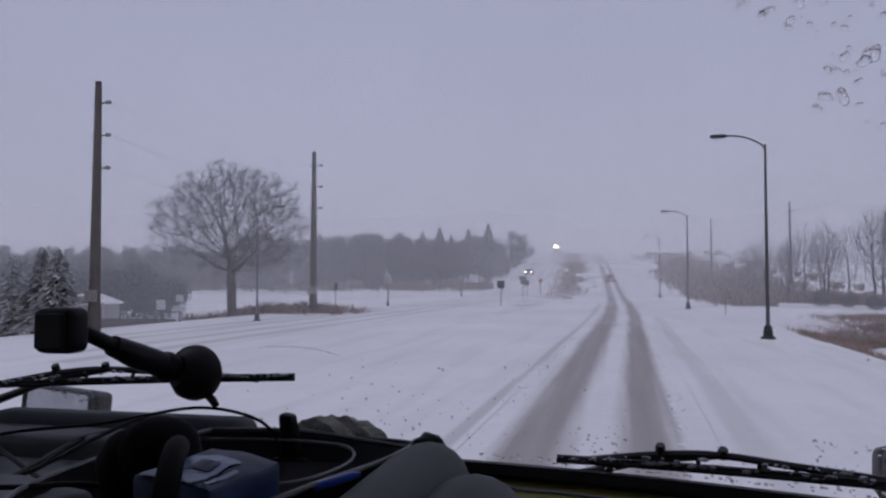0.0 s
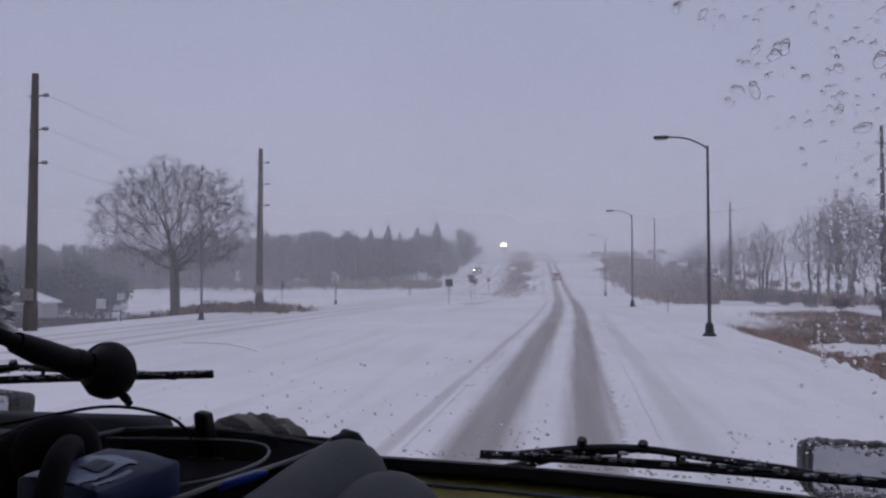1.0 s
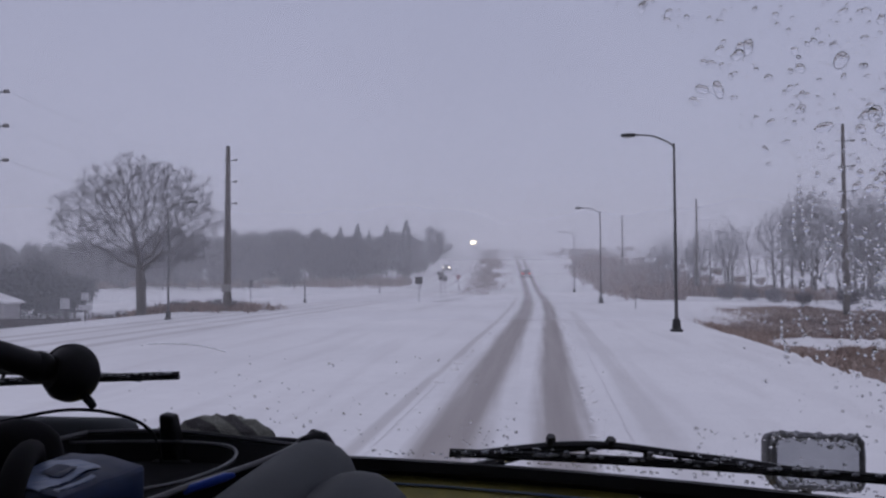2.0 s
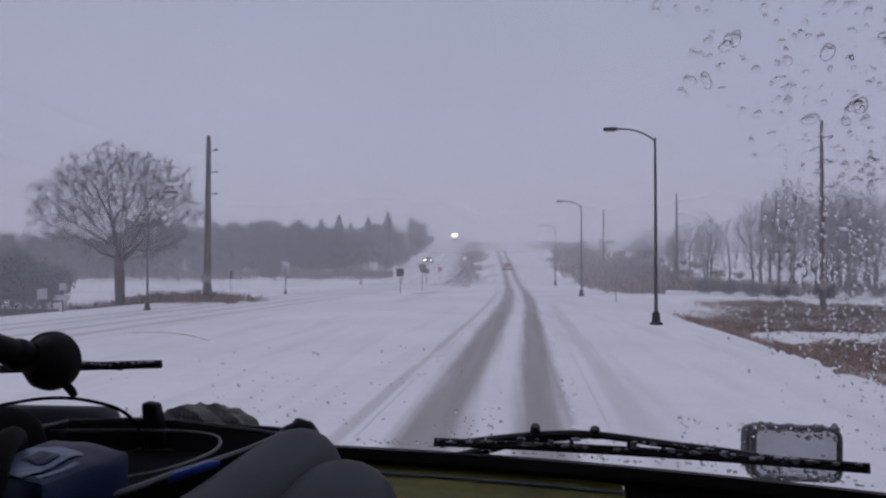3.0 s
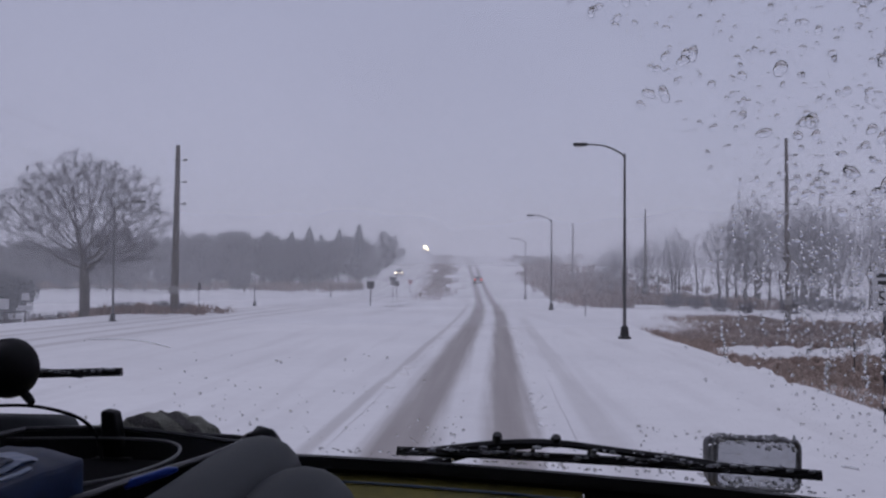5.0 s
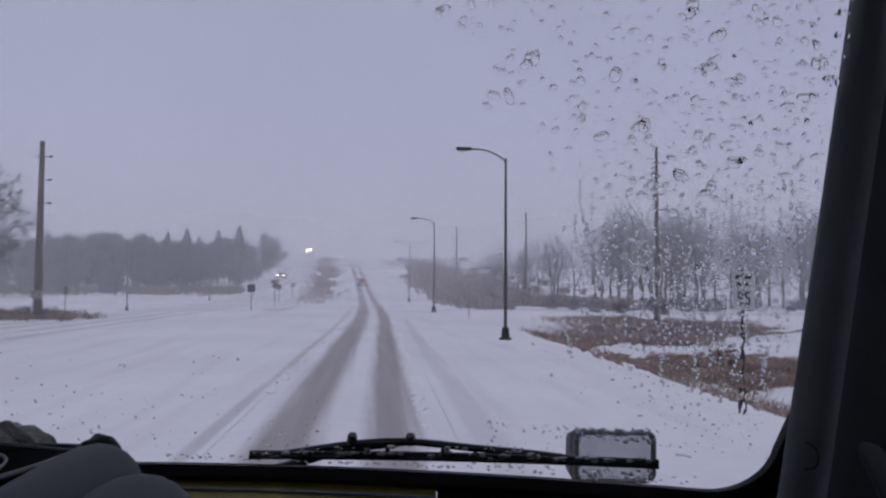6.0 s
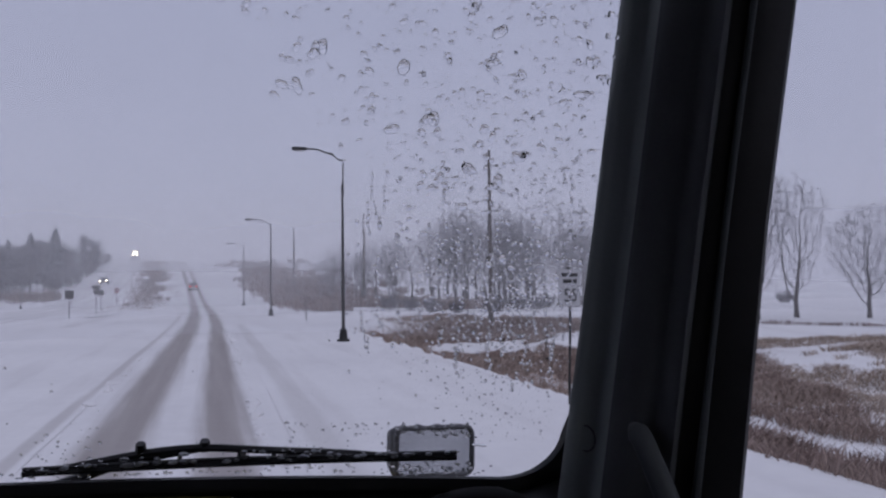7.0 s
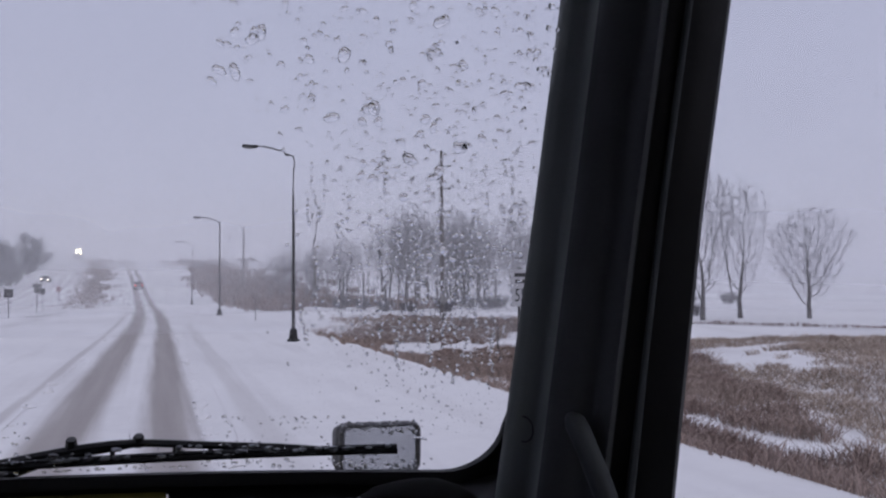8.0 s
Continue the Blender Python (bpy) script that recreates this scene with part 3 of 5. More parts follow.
shrub = bush("leafless tangled shrub poking out of the snow", 3, 1.6, 2.4, "roadside shrubs")
put(shrub, 24.6, 78, 0, 0.9)
for i in range(26):
    x = 19 + 46 * (i + rng.random()) / 26
    again(shrub, x, 84 + rng.uniform(-8, 9) + max(0, 27 - x), rng.uniform(0, 360), 0.8 + 0.5 * rng.random(), -0.05)
for i in range(6):
    again(shrub, -36 + 2.4 * i, 61.5 + rng.uniform(-1, 2), rng.uniform(0, 360), 0.95 - 0.06 * i, -0.05)
for x, y, k in ((20.5, 15.5, 1.2), (17.8, 13.2, 0.8), (23, 17, 1.0), (31.5, 43, 0.6), (36, 47, 0.7)):
    again(shrub, x, y, rng.uniform(0, 360), k, -0.05)


# the dark wood on the rise, beyond the other carriageway
def conifer(label, seed, height, width, mat, group):
    rng = random.Random(seed)
    t = thing("conifer", 0, 0, -50, label, "tree", group)
    part("trunk", tubed([(0, 0, -0.2), (0, 0, height * 0.9)], [height * 0.016, height * 0.004], 6), BARK, t)
    v, f = [], []
    for i in range(620):
        h = 0.06 + 0.94 * rng.random() ** 0.85
        rad = width / 2 * (1 - h) ** 0.62 * rng.uniform(0.45, 1.15) + 0.05
        a = rng.uniform(0, 6.283)
        z = h * height
        out = Vector((math.cos(a), math.sin(a), 0))
        side = Vector((-out.y, out.x, 0)) * (0.10 * width * rng.uniform(0.5, 1.2) * (1.1 - h))
        tip = out * rad + Vector((0, 0, z - 0.16 * rad))
        root = out * rad * 0.2 + Vector((0, 0, z + 0.10 * rad))
        mid = (tip + root) / 2 + Vector((0, 0, 0.03 * height * rng.random()))
        b = len(v)
        v += [tuple(root), tuple(mid + side), tuple(tip), tuple(mid - side), tuple(mid - Vector((0, 0, 0.05 * height * (1.1 - h))))]
        f += [(b, b + 1, b + 2), (b, b + 2, b + 3), (b, b + 4, b + 1), (b + 3, b + 4, b), (b + 1, b + 4, b + 2), (b + 2, b + 4, b + 3)]
    from_arrays("crown", v, f, mat, t)
    return t


spruce = conifer("dark spruce in the wood, dimmed by the haze sheets", 61, 12.0, 6.2, NEEDLE, "spruces in the wood")
put(spruce, -43.5, 172, 0, 0.92)
for x, y, s in ((-48.5, 170, .70), (-41.4, 180, .84), (-39.6, 184, .70), (-36.5, 190, .80), (-33.2, 199, .88), (-56, 166, .62), (-58, 167, .72), (-66, 164, .60)):
    again(spruce, x, y, rng.uniform(0, 360), s * 1.18)
round_tree = bare_tree("dense round-headed bare tree at the wood's end", 71, 9.5, 8.6, 0.3, 42, 0.06, 4, (12, 7, 6, 5), "wood", shrink=0.62, upright=0.35, thin=4.0)
put(round_tree, -29.3, 230, 0, 1.12)
wood_tree = bare_tree("dense grey bare tree in the wood", 73, 9.5, 9.5, 0.25, 40, 0.04, 4, (12, 6, 6, 5), "wood", shrink=0.64, upright=0.30, thin=4.0)
put(wood_tree, -46, 160, 0, 1.0)
for i in range(78):
    x = -44 - 78 * (i + rng.uniform(0, 1)) / 78
    y = 156 + rng.uniform(-5, 22) - max(0, -x - 50) * 0.42
    s = (0.98 + 0.30 * rng.random()) * (1.0 if x > -80 else 0.78)
    again(wood_tree if i % 3 else round_tree, x, y, rng.uniform(0, 360), s)
for i in range(44):
    y = 150 + 110 * (i + rng.uniform(0, 1)) / 44
    x = centre(y) - 27.5 - rng.uniform(0, 16)
    again(wood_tree if i % 2 else round_tree, x, y, rng.uniform(0, 360), (0.80 + 0.28 * rng.random()) * (1 if y < 205 else 0.8))

for i in range(90):
    t = rng.random()
    x = -114 + 88 * t
    y = 143 + max(0, x + 44) * 2.2 - max(0, -x - 50) * 0.42 + rng.uniform(-2, 7)
    again(wood_tree if i % 2 else round_tree, x, y, rng.uniform(0, 360), 0.30 + 0.26 * rng.random())

for x, y, k in ((-55, 134, .55), (-58, 131, .62), (-61, 132, .5), (-64, 130, .6), (-52, 136, .5), (-70, 128, .6), (-76, 127, .55)):
    again(wood_tree, x, y, 40 * x, k, -0.1)

for i in range(44):
    again(wood_tree if i % 2 else round_tree, -48 - 62 * (i + rng.random()) / 44, 186 + rng.uniform(-5, 6), rng.uniform(0, 360), 0.62 + 0.2 * rng.random(), -0.2)

# brush that closes the wood along the climbing carriageway
for i in range(70):
    y = 168 + 150 * (i + rng.random()) / 70
    x = centre(y) - 25.5 + 0.016 * (y - 100) - abs(rng.gauss(0, 2.2))
    again(wood_tree if i % 2 else round_tree, x, y, rng.uniform(0, 360), (0.24 + 0.30 * rng.random()) * (1 - 0.35 * step((y - 240) / 80)), -0.2)

# trees and scrub climbing the rise on the other side of the road
brown_shrub = bush("low brown thicket on the snowy slope", 9, 1.5, 2.8, "thickets on the slope", BRUSH)
put(brown_shrub, centre(120) + 19, 120, 0, 1.3)
for i in range(120):
    y = 100 + 1.6 * i + rng.uniform(-4, 4)
    x = centre(y) + 15 + rng.uniform(0, 26)
    again(brown_shrub, x, y, rng.uniform(0, 360), (0.6 + 0.6 * rng.random()) * (0.7 + 0.3 * step((y - 110) / 60)))

# snowy firs and a dark hedge by the far yard
fir = conifer("small fir heavy with wet snow", 67, 4.6, 3.2, SNOWY, "snowy firs")
put(fir, -29.8, 36.2, 0, 1.0)
again(fir, -27.9, 35.0, 80, 0.92)
again(fir, -32.2, 37.0, 160, 1.05)


def hedge_tree(seed, height, width):
    """A dense evergreen, a short trunk under a lumpy crown of small sprays."""
    rng = random.Random(seed)
    t = thing("yard_tree", 0, 0, -50, "dark dense evergreen in the yard hedge", "tree", "yard trees")
    part("trunk", tubed([(0, 0, -0.2), (0, 0, height * 0.5)], [0.16, 0.08], 6), BARK, t)
    v, f = [], []
    lumps = [(Vector((rng.uniform(-.30, .30) * width, rng.uniform(-.30, .30) * width, rng.uniform(.22, .76) * height)), rng.uniform(.20, .30) * min(width, height)) for _ in range(13)]
    for c, r in lumps:
        for _ in range(150):
            d = Vector((rng.gauss(0, 1), rng.gauss(0, 1), rng.gauss(0, 1))).normalized()
            p = c + d * r * rng.uniform(0.7, 1.12)
            if p.z < 0.05:
                continue
            s = rng.uniform(.10, .24)
            a = d.orthogonal().normalized()
            a = Matrix.Rotation(rng.uniform(0, 6.28), 3, d) @ a
            w = d.cross(a) * s * 0.6
            b = len(v)
            v += [tuple(p - a * s * .6), tuple(p + w), tuple(p + a * s + d * s * .6), tuple(p - w), tuple(p - d * s * .5)]
            f += [(b, b + 1, b + 2), (b, b + 2, b + 3), (b, b + 4, b + 1), (b + 3, b + 4, b)]
    from_arrays("crown", v, f, NEEDLE, t)
    return t


yard = hedge_tree(81, 5.4, 5.0)
yard_b = hedge_tree(82, 4.8, 5.6)
put(yard, -47.0, 75, 0, 0.85)
put(yard_b, -50.4, 77, 0, 1.0)
for i, (x, y, s) in enumerate(((-53.6, 76, 1.12), (-56.6, 79, 1.0), (-59.8, 78, 1.15), (-63.5, 80, 1.05), (-48.6, 79, .95), (-55, 82, 1.2), (-67, 80, 1.1), (-71, 82, 1.2))):
    again(yard if i % 2 else yard_b, x, y, rng.uniform(0, 360), s)


# ---- dry reeds in the ditch and along the side road ----
def blades(name, label, count, seed, where, tall, mat, wide=0.03, lean=0.3, lump=0.6):
    rng = random.Random(seed)
    v, f = [], []
    while count > 0:
        spot = where(rng)
        if spot is None:
            continue
        x, y = spot
        z = land(x, y)
        for _ in range(5):
            px, py = x + rng.gauss(0, 0.12), y + rng.gauss(0, 0.12)
            h = tall * rng.uniform(0.45, 1.15) * (0.85 + 0.8 * noise.noise((px * lump, py * lump, 9)))
            lx, ly = rng.gauss(0, lean) * h, rng.gauss(0, lean) * h
            a = rng.uniform(0, 3.14)
            w = wide * rng.uniform(0.6, 1.3)
            sx, sy = math.cos(a) * w, math.sin(a) * w
            b = len(v)
            v += [(px - sx, py - sy, z - 0.05), (px + sx, py + sy, z - 0.05), (px + lx * .5 + sx, py + ly * .5 + sy, z + h * .65), (px + lx * .5 - sx, py + ly * .5 - sy, z + h * .65), (px + lx, py + ly, z + h)]
            f += [(b, b + 1, b + 2, b + 3), (b + 3, b + 2, b + 4)]
            count -= 1
    ob = from_arrays(name, v, f, mat)
    return tagged(ob, label, "dry reeds", kind="stuff")


def gully(y):
    """The snow-filled line between the brown reeds and the pale bank."""
    return 13.8 + (y - 12.3) * 0.52 + 0.9 * noise.noise((y * 0.25, 7, 0)) + 0.4 * noise.noise((y * 0.9, 2, 0))


def in_ditch(rng):
    y = rng.uniform(6, 62)
    x = centre(y) + rng.uniform(9.0, 34)
    dx = x - centre(y)
    if dx > 26.5 - 0.04 * y:
        return None
    n = noise.noise((x * 0.16, y * 0.11, 2)) + 0.35 * noise.noise((x * 0.6, y * 0.5, 7))
    if y < 34 and x > gully(y) - 0.45 * (1 - step((y - 14) / 5)):
        return None
    wav = 1.4 * noise.noise((y * 0.13, 3, 0)) + 0.7 * noise.noise((y * 0.5, 5, 0))
    edge = step((dx - 9.0 - wav) / 3.2) * (1 - step((y - 44) / 14) * step((20 - dx) / 8))
    return (x, y) if n > -0.16 and rng.random() < edge else None


blades("reeds", "dry brown reeds standing in the snowy ditch", 110000, 21, in_ditch, 0.38, REED, 0.011, 0.85)


def on_bank(rng):
    """The bank that falls from the side road's near shoulder to the gully."""
    y = rng.uniform(5, 36)
    x = rng.uniform(gully(y) + 0.5 * (1 - step((y - 14) / 5)), 46)
    if y > 45.2 - 0.53 * x or rng.random() > step((46 - x) / 14):
        return None
    return (x, y) if noise.noise((x * 0.2, y * 0.2, 11)) + 0.5 * noise.noise((x * 0.8, y * 0.8, 2)) > -0.42 else None


blades("bank_grass", "pale dead grass matted on the ditch bank", 90000, 27, on_bank, 0.24, STRAW, 0.011, 1.2)


def by_hill(rng):
    y = 86 + 234 * rng.random() ** 1.3
    x = centre(y) + rng.uniform(9.5, 34)
    keep = step((310 - y) / 150) * step((centre(y) + 36 - x) / 16) * (0.06 + 0.94 * step((x - centre(y) - 9.5) / 5.5))
    return (x, y) if noise.noise((x * 0.08, y * 0.05, 5)) > -0.35 and rng.random() < keep else None


blades("dry_scrub", "dull brown scrub on the snowy roadside slope", 30000, 22, by_hill, 1.15, BRUSH, 0.05, 0.35, 0.16)


def in_median(rng):
    y = rng.uniform(105, 320)
    x = centre(y) + rng.gauss(-8.2, 1.9)
    keep = step((y - 98) / 100)
    return (x, y) if noise.noise((x * 0.2, y * 0.05, 3)) > -0.3 and rng.random() < keep else None


blades("median_grass", "dead grass showing through snow on the median", 36000, 23, in_median, 0.36, BRUSH, 0.022)


def by_wood(rng):
    x = rng.uniform(-100, -24)
    y = 146 - max(0, -x - 60) * 0.35 + rng.gauss(2, 4)
    return (x, y) if noise.noise((x * 0.12, y * 0.12, 6)) > -0.3 else None


blades("wood_edge_grass", "tall dead grass along the foot of the wood", 16000, 24, by_wood, 1.6, BRUSH, 0.035)


def by_side_road(rng):
    """The far shoulder of the side road, a bent line across the field."""
    line = ((14, 56), (22, 46), (31, 37.5), (45, 29), (70, 16))
    i = rng.randrange(len(line) - 1)
    t = rng.random()
    (xa, ya), (xb, yb) = line[i], line[i + 1]
    return xa + (xb - xa) * t + rng.gauss(0, 0.12), ya + (yb - ya) * t + rng.gauss(0, 0.12)


blades("road_side_grass", "thin line of dead grass along the side road", 5000, 26, by_side_road, 0.22, BRUSH, 0.015)


def by_oak(rng):
    x, y = rng.gauss(-29.5, 4.5), rng.gauss(60.5, 1.6)
    return (x, y) if -38 < x < -20 else None


blades("oak_grass", "dead grass and scrub round the foot of the oak", 4200, 25, by_oak, 0.75, BRUSH, 0.04)


# ---- poles, lamps, signs ----
def street_lamp(height, label, group):
    t = thing("street_lamp", 0, 0, -50, label, "street lamp", group)
    base = tubed([(0, 0, -0.1), (0, 0, 0.10), (0, 0, 0.12), (0, 0, 0.55), (0, 0, 0.62)], [0.30, 0.30, 0.21, 0.17, 0.10], 12)
    part("base", base, DARK_STEEL, t, "dark flared pole base")
    part("pole", tubed([(0, 0, 0.6), (0, 0, height * 0.5), (0, 0, height - 0.25)], [0.085, 0.07, 0.05], 12, True), STEEL, t, smooth=True)
    arm = [(0, 0, height - 0.45), (-0.25, 0, height - 0.2), (-0.9, 0, height + 0.10), (-1.6, 0, height + 0.18), (-1.75, 0, height + 0.18)]
    part("arm", tubed(smooth_path(arm, 5), 0.04, 8), STEEL, t, smooth=True)
    head = bmesh.new()
    box(head, -2.40, -1.70, -0.15, 0.15, height + 0.10, height + 0.25, 0.05, 2)
    for v in head.verts:
        if v.co.x < -2.3:
            v.co.y *= 0.7
    h = part("lamp_head", head, DARK_STEEL, t, "dark flat lamp head")
    part("lens", boxed(-2.3, -1.85, -0.11, 0.11, height + 0.07, height + 0.105, 0.012, 1), PORCELAIN, h)
    return t


lamp = street_lamp(9.0, "tall grey street lamp with a curved arm", "street lamps")
put(lamp, 6.3, 38.0, 0)
again(lamp, 5.9, 78, 0)
again(lamp, 5.3, 122, 0)
again(lamp, -23.0, 47.5, 180, 0.80)
again(lamp, -23.8, 79.5, 180, 0.76)
again(lamp, -24.6, 122, 180, 0.8)


def power_pole(height, r, label):
    t = thing("power_pole", 0, 0, -50, label, "utility pole", "power poles")
    part("pole", tubed([(0, 0, -0.3), (0, 0, height * 0.35), (0, 0, height * 0.7), (0, 0, height)], [r, r * 0.86, r * 0.7, r * 0.55], 12), POLE_WOOD, t, smooth=True)
    part("cap", tubed([(0, 0, height), (0, 0, height + 0.05)], [r * 0.6, r * 0.5], 12), DARK_STEEL, t)
    for i, z in enumerate((height - 1.1, height - 2.8, height - 4.5)):
        a = part("bracket", tubed([(-0.35, 0, z), (0.25, 0, z), (0.72, 0, z + 0.04)], 0.035, 6), DARK_STEEL, t)
        ins = bmesh.new()
        for k in range(3):
            tube(ins, [(0.48 + 0.1 * k, 0, z + 0.03), (0.51 + 0.1 * k, 0, z + 0.03), (0.56 + 0.1 * k, 0, z + 0.03)], [0.05, 0.11, 0.05], 8)
        part("insulator", ins, PORCELAIN, a, "grey ribbed insulator")
    part("marker", boxed(-r - 0.05, r + 0.05, -r - 0.06, -r + 0.02, 1.5, 2.1, 0.01, 1), PORCELAIN, t, "pale plate on the pole")
    part("wrap", tubed([(0, 0, 0.02), (0, 0, 1.3)], [r * 1.12, r * 1.1], 12), POLE_WOOD, t, "dark sleeve round the foot")
    return t


POLES = [(-24.2, 60.0, 12.9), (-26.6, 36.2, 12.9), (20.3, 56.0, 13.0), (21.4, 112.0, 13.0), (17.0, 165.0, 13.0)]
pp = power_pole(12.9, 0.30, "tall bare power pole with insulators on one side")
put(pp, POLES[0][0], POLES[0][1], 0)
again(pp, POLES[1][0], POLES[1][1], 0)
slim = power_pole(12.9, 0.19, "slim dark power pole beyond the ditch")
put(slim, POLES[2][0], POLES[2][1], 0)
for x, y, h in POLES[3:]:
    again(slim, x, y, 0)


def wire(a, b, sag):
    pts = []
    for i in range(17):
        t = i / 16
        pts.append(Vector(a).lerp(Vector(b), t) - Vector((0, 0, 4 * sag * t * (1 - t))))
    ob = obj("power_line", tubed(pts, 0.006, 4), DARK_STEEL)
    return tagged(ob, "thin dark power line hung between poles", "power line", "power lines")


for k in range(3):
    for (x0, y0, h0), (x1, y1, h1) in ((POLES[1], POLES[0]), (POLES[2], POLES[3]), (POLES[3], POLES[4])):
        wire((x0 + 0.75, y0, land(x0, y0) + 11.8 - 1.7 * k), (x1 + 0.75, y1, land(x1, y1) + 11.8 - 1.7 * k), 0.8)


def text_part(name, words, size, mat, parent, at_):
    cu = bpy.data.curves.new(name, "FONT")
    cu.body, cu.size, cu.align_x, cu.align_y, cu.extrude = words, size, "CENTER", "CENTER", 0.002
    tmp = bpy.data.objects.new(name, cu)
    scene.collection.objects.link(tmp)
    bpy.context.view_layer.update()
    me = bpy.data.meshes.new_from_object(tmp.evaluated_get(bpy.context.evaluated_depsgraph_get()))
    bpy.data.objects.remove(tmp)
    me.materials.clear()
    me.materials.append(mat)
    ob = new(name, me)
    ob.parent = parent
    ob.matrix_local = at_
    return ob


def limit_sign(x, y, turn):
    t = thing("speed_sign", x, y, land(x, y), "white speed limit sign on a thin post", "road sign", turn=turn)
    part("post", boxed(-0.03, 0.03, -0.02, 0.02, -0.2, 2.95, 0.006, 1), DARK_STEEL, t)
    pl = part("plate", boxed(-0.30, 0.30, -0.035, -0.022, 2.10, 2.90, 0.004, 1), SIGN_WHITE, t, "white plate with black figures")
    for i, (w, z) in enumerate(((0.42, 2.78), (0.36, 2.64))):
        part("letter_bar", boxed(-w / 2, w / 2, -0.04, -0.034, z - 0.04, z + 0.04), INK, pl)
    text_part("figures", "55", 0.40, INK, pl, pose(0, -0.042, 2.33, 90, 0, 0))
    return t


limit_sign(7.55, 15.8, 18)


def post_sign(label, height, shape, back=True, name="road_sign"):
    t = thing(name, 0, 0, -50, label, "road sign", "signs on the median")
    part("post", boxed(-0.035, 0.035, -0.02, 0.02, -0.2, height, 0.008, 1), DARK_STEEL, t)
    mat = SIGN_BACK if back else SIGN_RED
    if shape == "wide":
        part("plate", boxed(-0.45, 0.45, -0.04, -0.022, height - 0.42, height, 0.006, 1), mat, t)
        part("plate", boxed(-0.28, 0.28, -0.04, -0.022, height - 1.02, height - 0.46, 0.006, 1), mat, t)
    elif shape == "square":
        part("plate", boxed(-0.38, 0.38, -0.04, -0.022, height - 0.75, height, 0.03, 2), mat, t)
    else:
        part("plate", tubed([(0, -0.04, height - 0.38), (0, -0.022, height - 0.38)], 0.38, 20), mat, t)
        part("bar", boxed(-0.26, 0.26, -0.048, -0.039, height - 0.45, height - 0.31), SIGN_WHITE, t, "white bar")
    return t


s1 = post_sign("grey road sign on a thin post in the snow", 2.6, "square")
put(s1, -12.0, 79.5)
s2 = post_sign("dark stacked road signs on a post", 3.2, "wide")
put(s2, -12.4, 101.0)
again(s1, -13.9, 118, 0, 1.0)
s3 = post_sign("red no-entry sign with a white bar", 2.6, "round", False)
put(s3, -13.3, 132)
again(s1, -26.4, 71, 90, 0.9)


def stake(x, y, h):
    t = thing("marker_stake", x, y, land(x, y), "thin dark delineator stake in the snow", "marker stake", "stakes")
    part("rod", tubed([(0, 0, -0.2), (0, 0, h)], 0.03, 6), DARK_STEEL, t)
    part("reflector", boxed(-0.04, 0.04, -0.045, -0.03, h - 0.2, h - 0.05), PORCELAIN, t)


stake(13.9, 31.5, 1.7)
stake(7.6, 64.0, 2.0)
stake(-31.0, 52.0, 0.9)
stake(-19.5, 131.0, 1.2)


def shed():
    x, y = -51.5, 69.5
    t = thing("shed", x, y, land(x, y), "low pale shed with a snowy roof", "shed", turn=12)
    part("wall", boxed(-2.2, 2.2, -1.8, 1.8, -0.3, 1.9, 0.02, 1), SIDING, t)
    roof = bmesh.new()
    loft(roof, [[(-2.5, a, 1.88), (0, a, 2.75), (2.5, a, 1.88), (2.5, a, 2.02), (0, a, 2.92), (-2.5, a, 2.02)] for a in (-2.1, 2.1)])
    part("roof", roof, SNOW, t, "roof under snow")
    part("door", boxed(-0.5, 0.5, -1.86, -1.79, -0.1, 1.75, 0.01, 1), TRAILER, t)


shed()


def flatbed():
    x, y = -38.5, 57.5
    t = thing("flatbed_trailer", x, y, land(x, y), "grey flatbed trailer parked in the yard", "trailer", turn=6)
    part("deck", boxed(-4.0, 4.0, -1.1, 1.1, 0.55, 0.80, 0.03, 1), TRAILER, t)
    part("side_board", boxed(-4.0, 4.0, -1.16, -1.1, 0.25, 1.05, 0.01, 1), TRAILER, t)
    part("snow_load", blob(bmesh.new(), 0, 0, 0.82, 3.8, 1.0, 0.16, 3, 0.3, 2), SNOW, t, "snow lying on the deck", True)
    for sx in (-2.4, -1.5, 2.4):
        w = part("wheel", tubed([(sx, -1.0, 0.36), (sx, -0.75, 0.36)], 0.36, 16), RUBBER, t)
        part("rim", tubed([(sx, -1.02, 0.36), (sx, -1.0, 0.36)], 0.18, 12), STEEL, w)


flatbed()


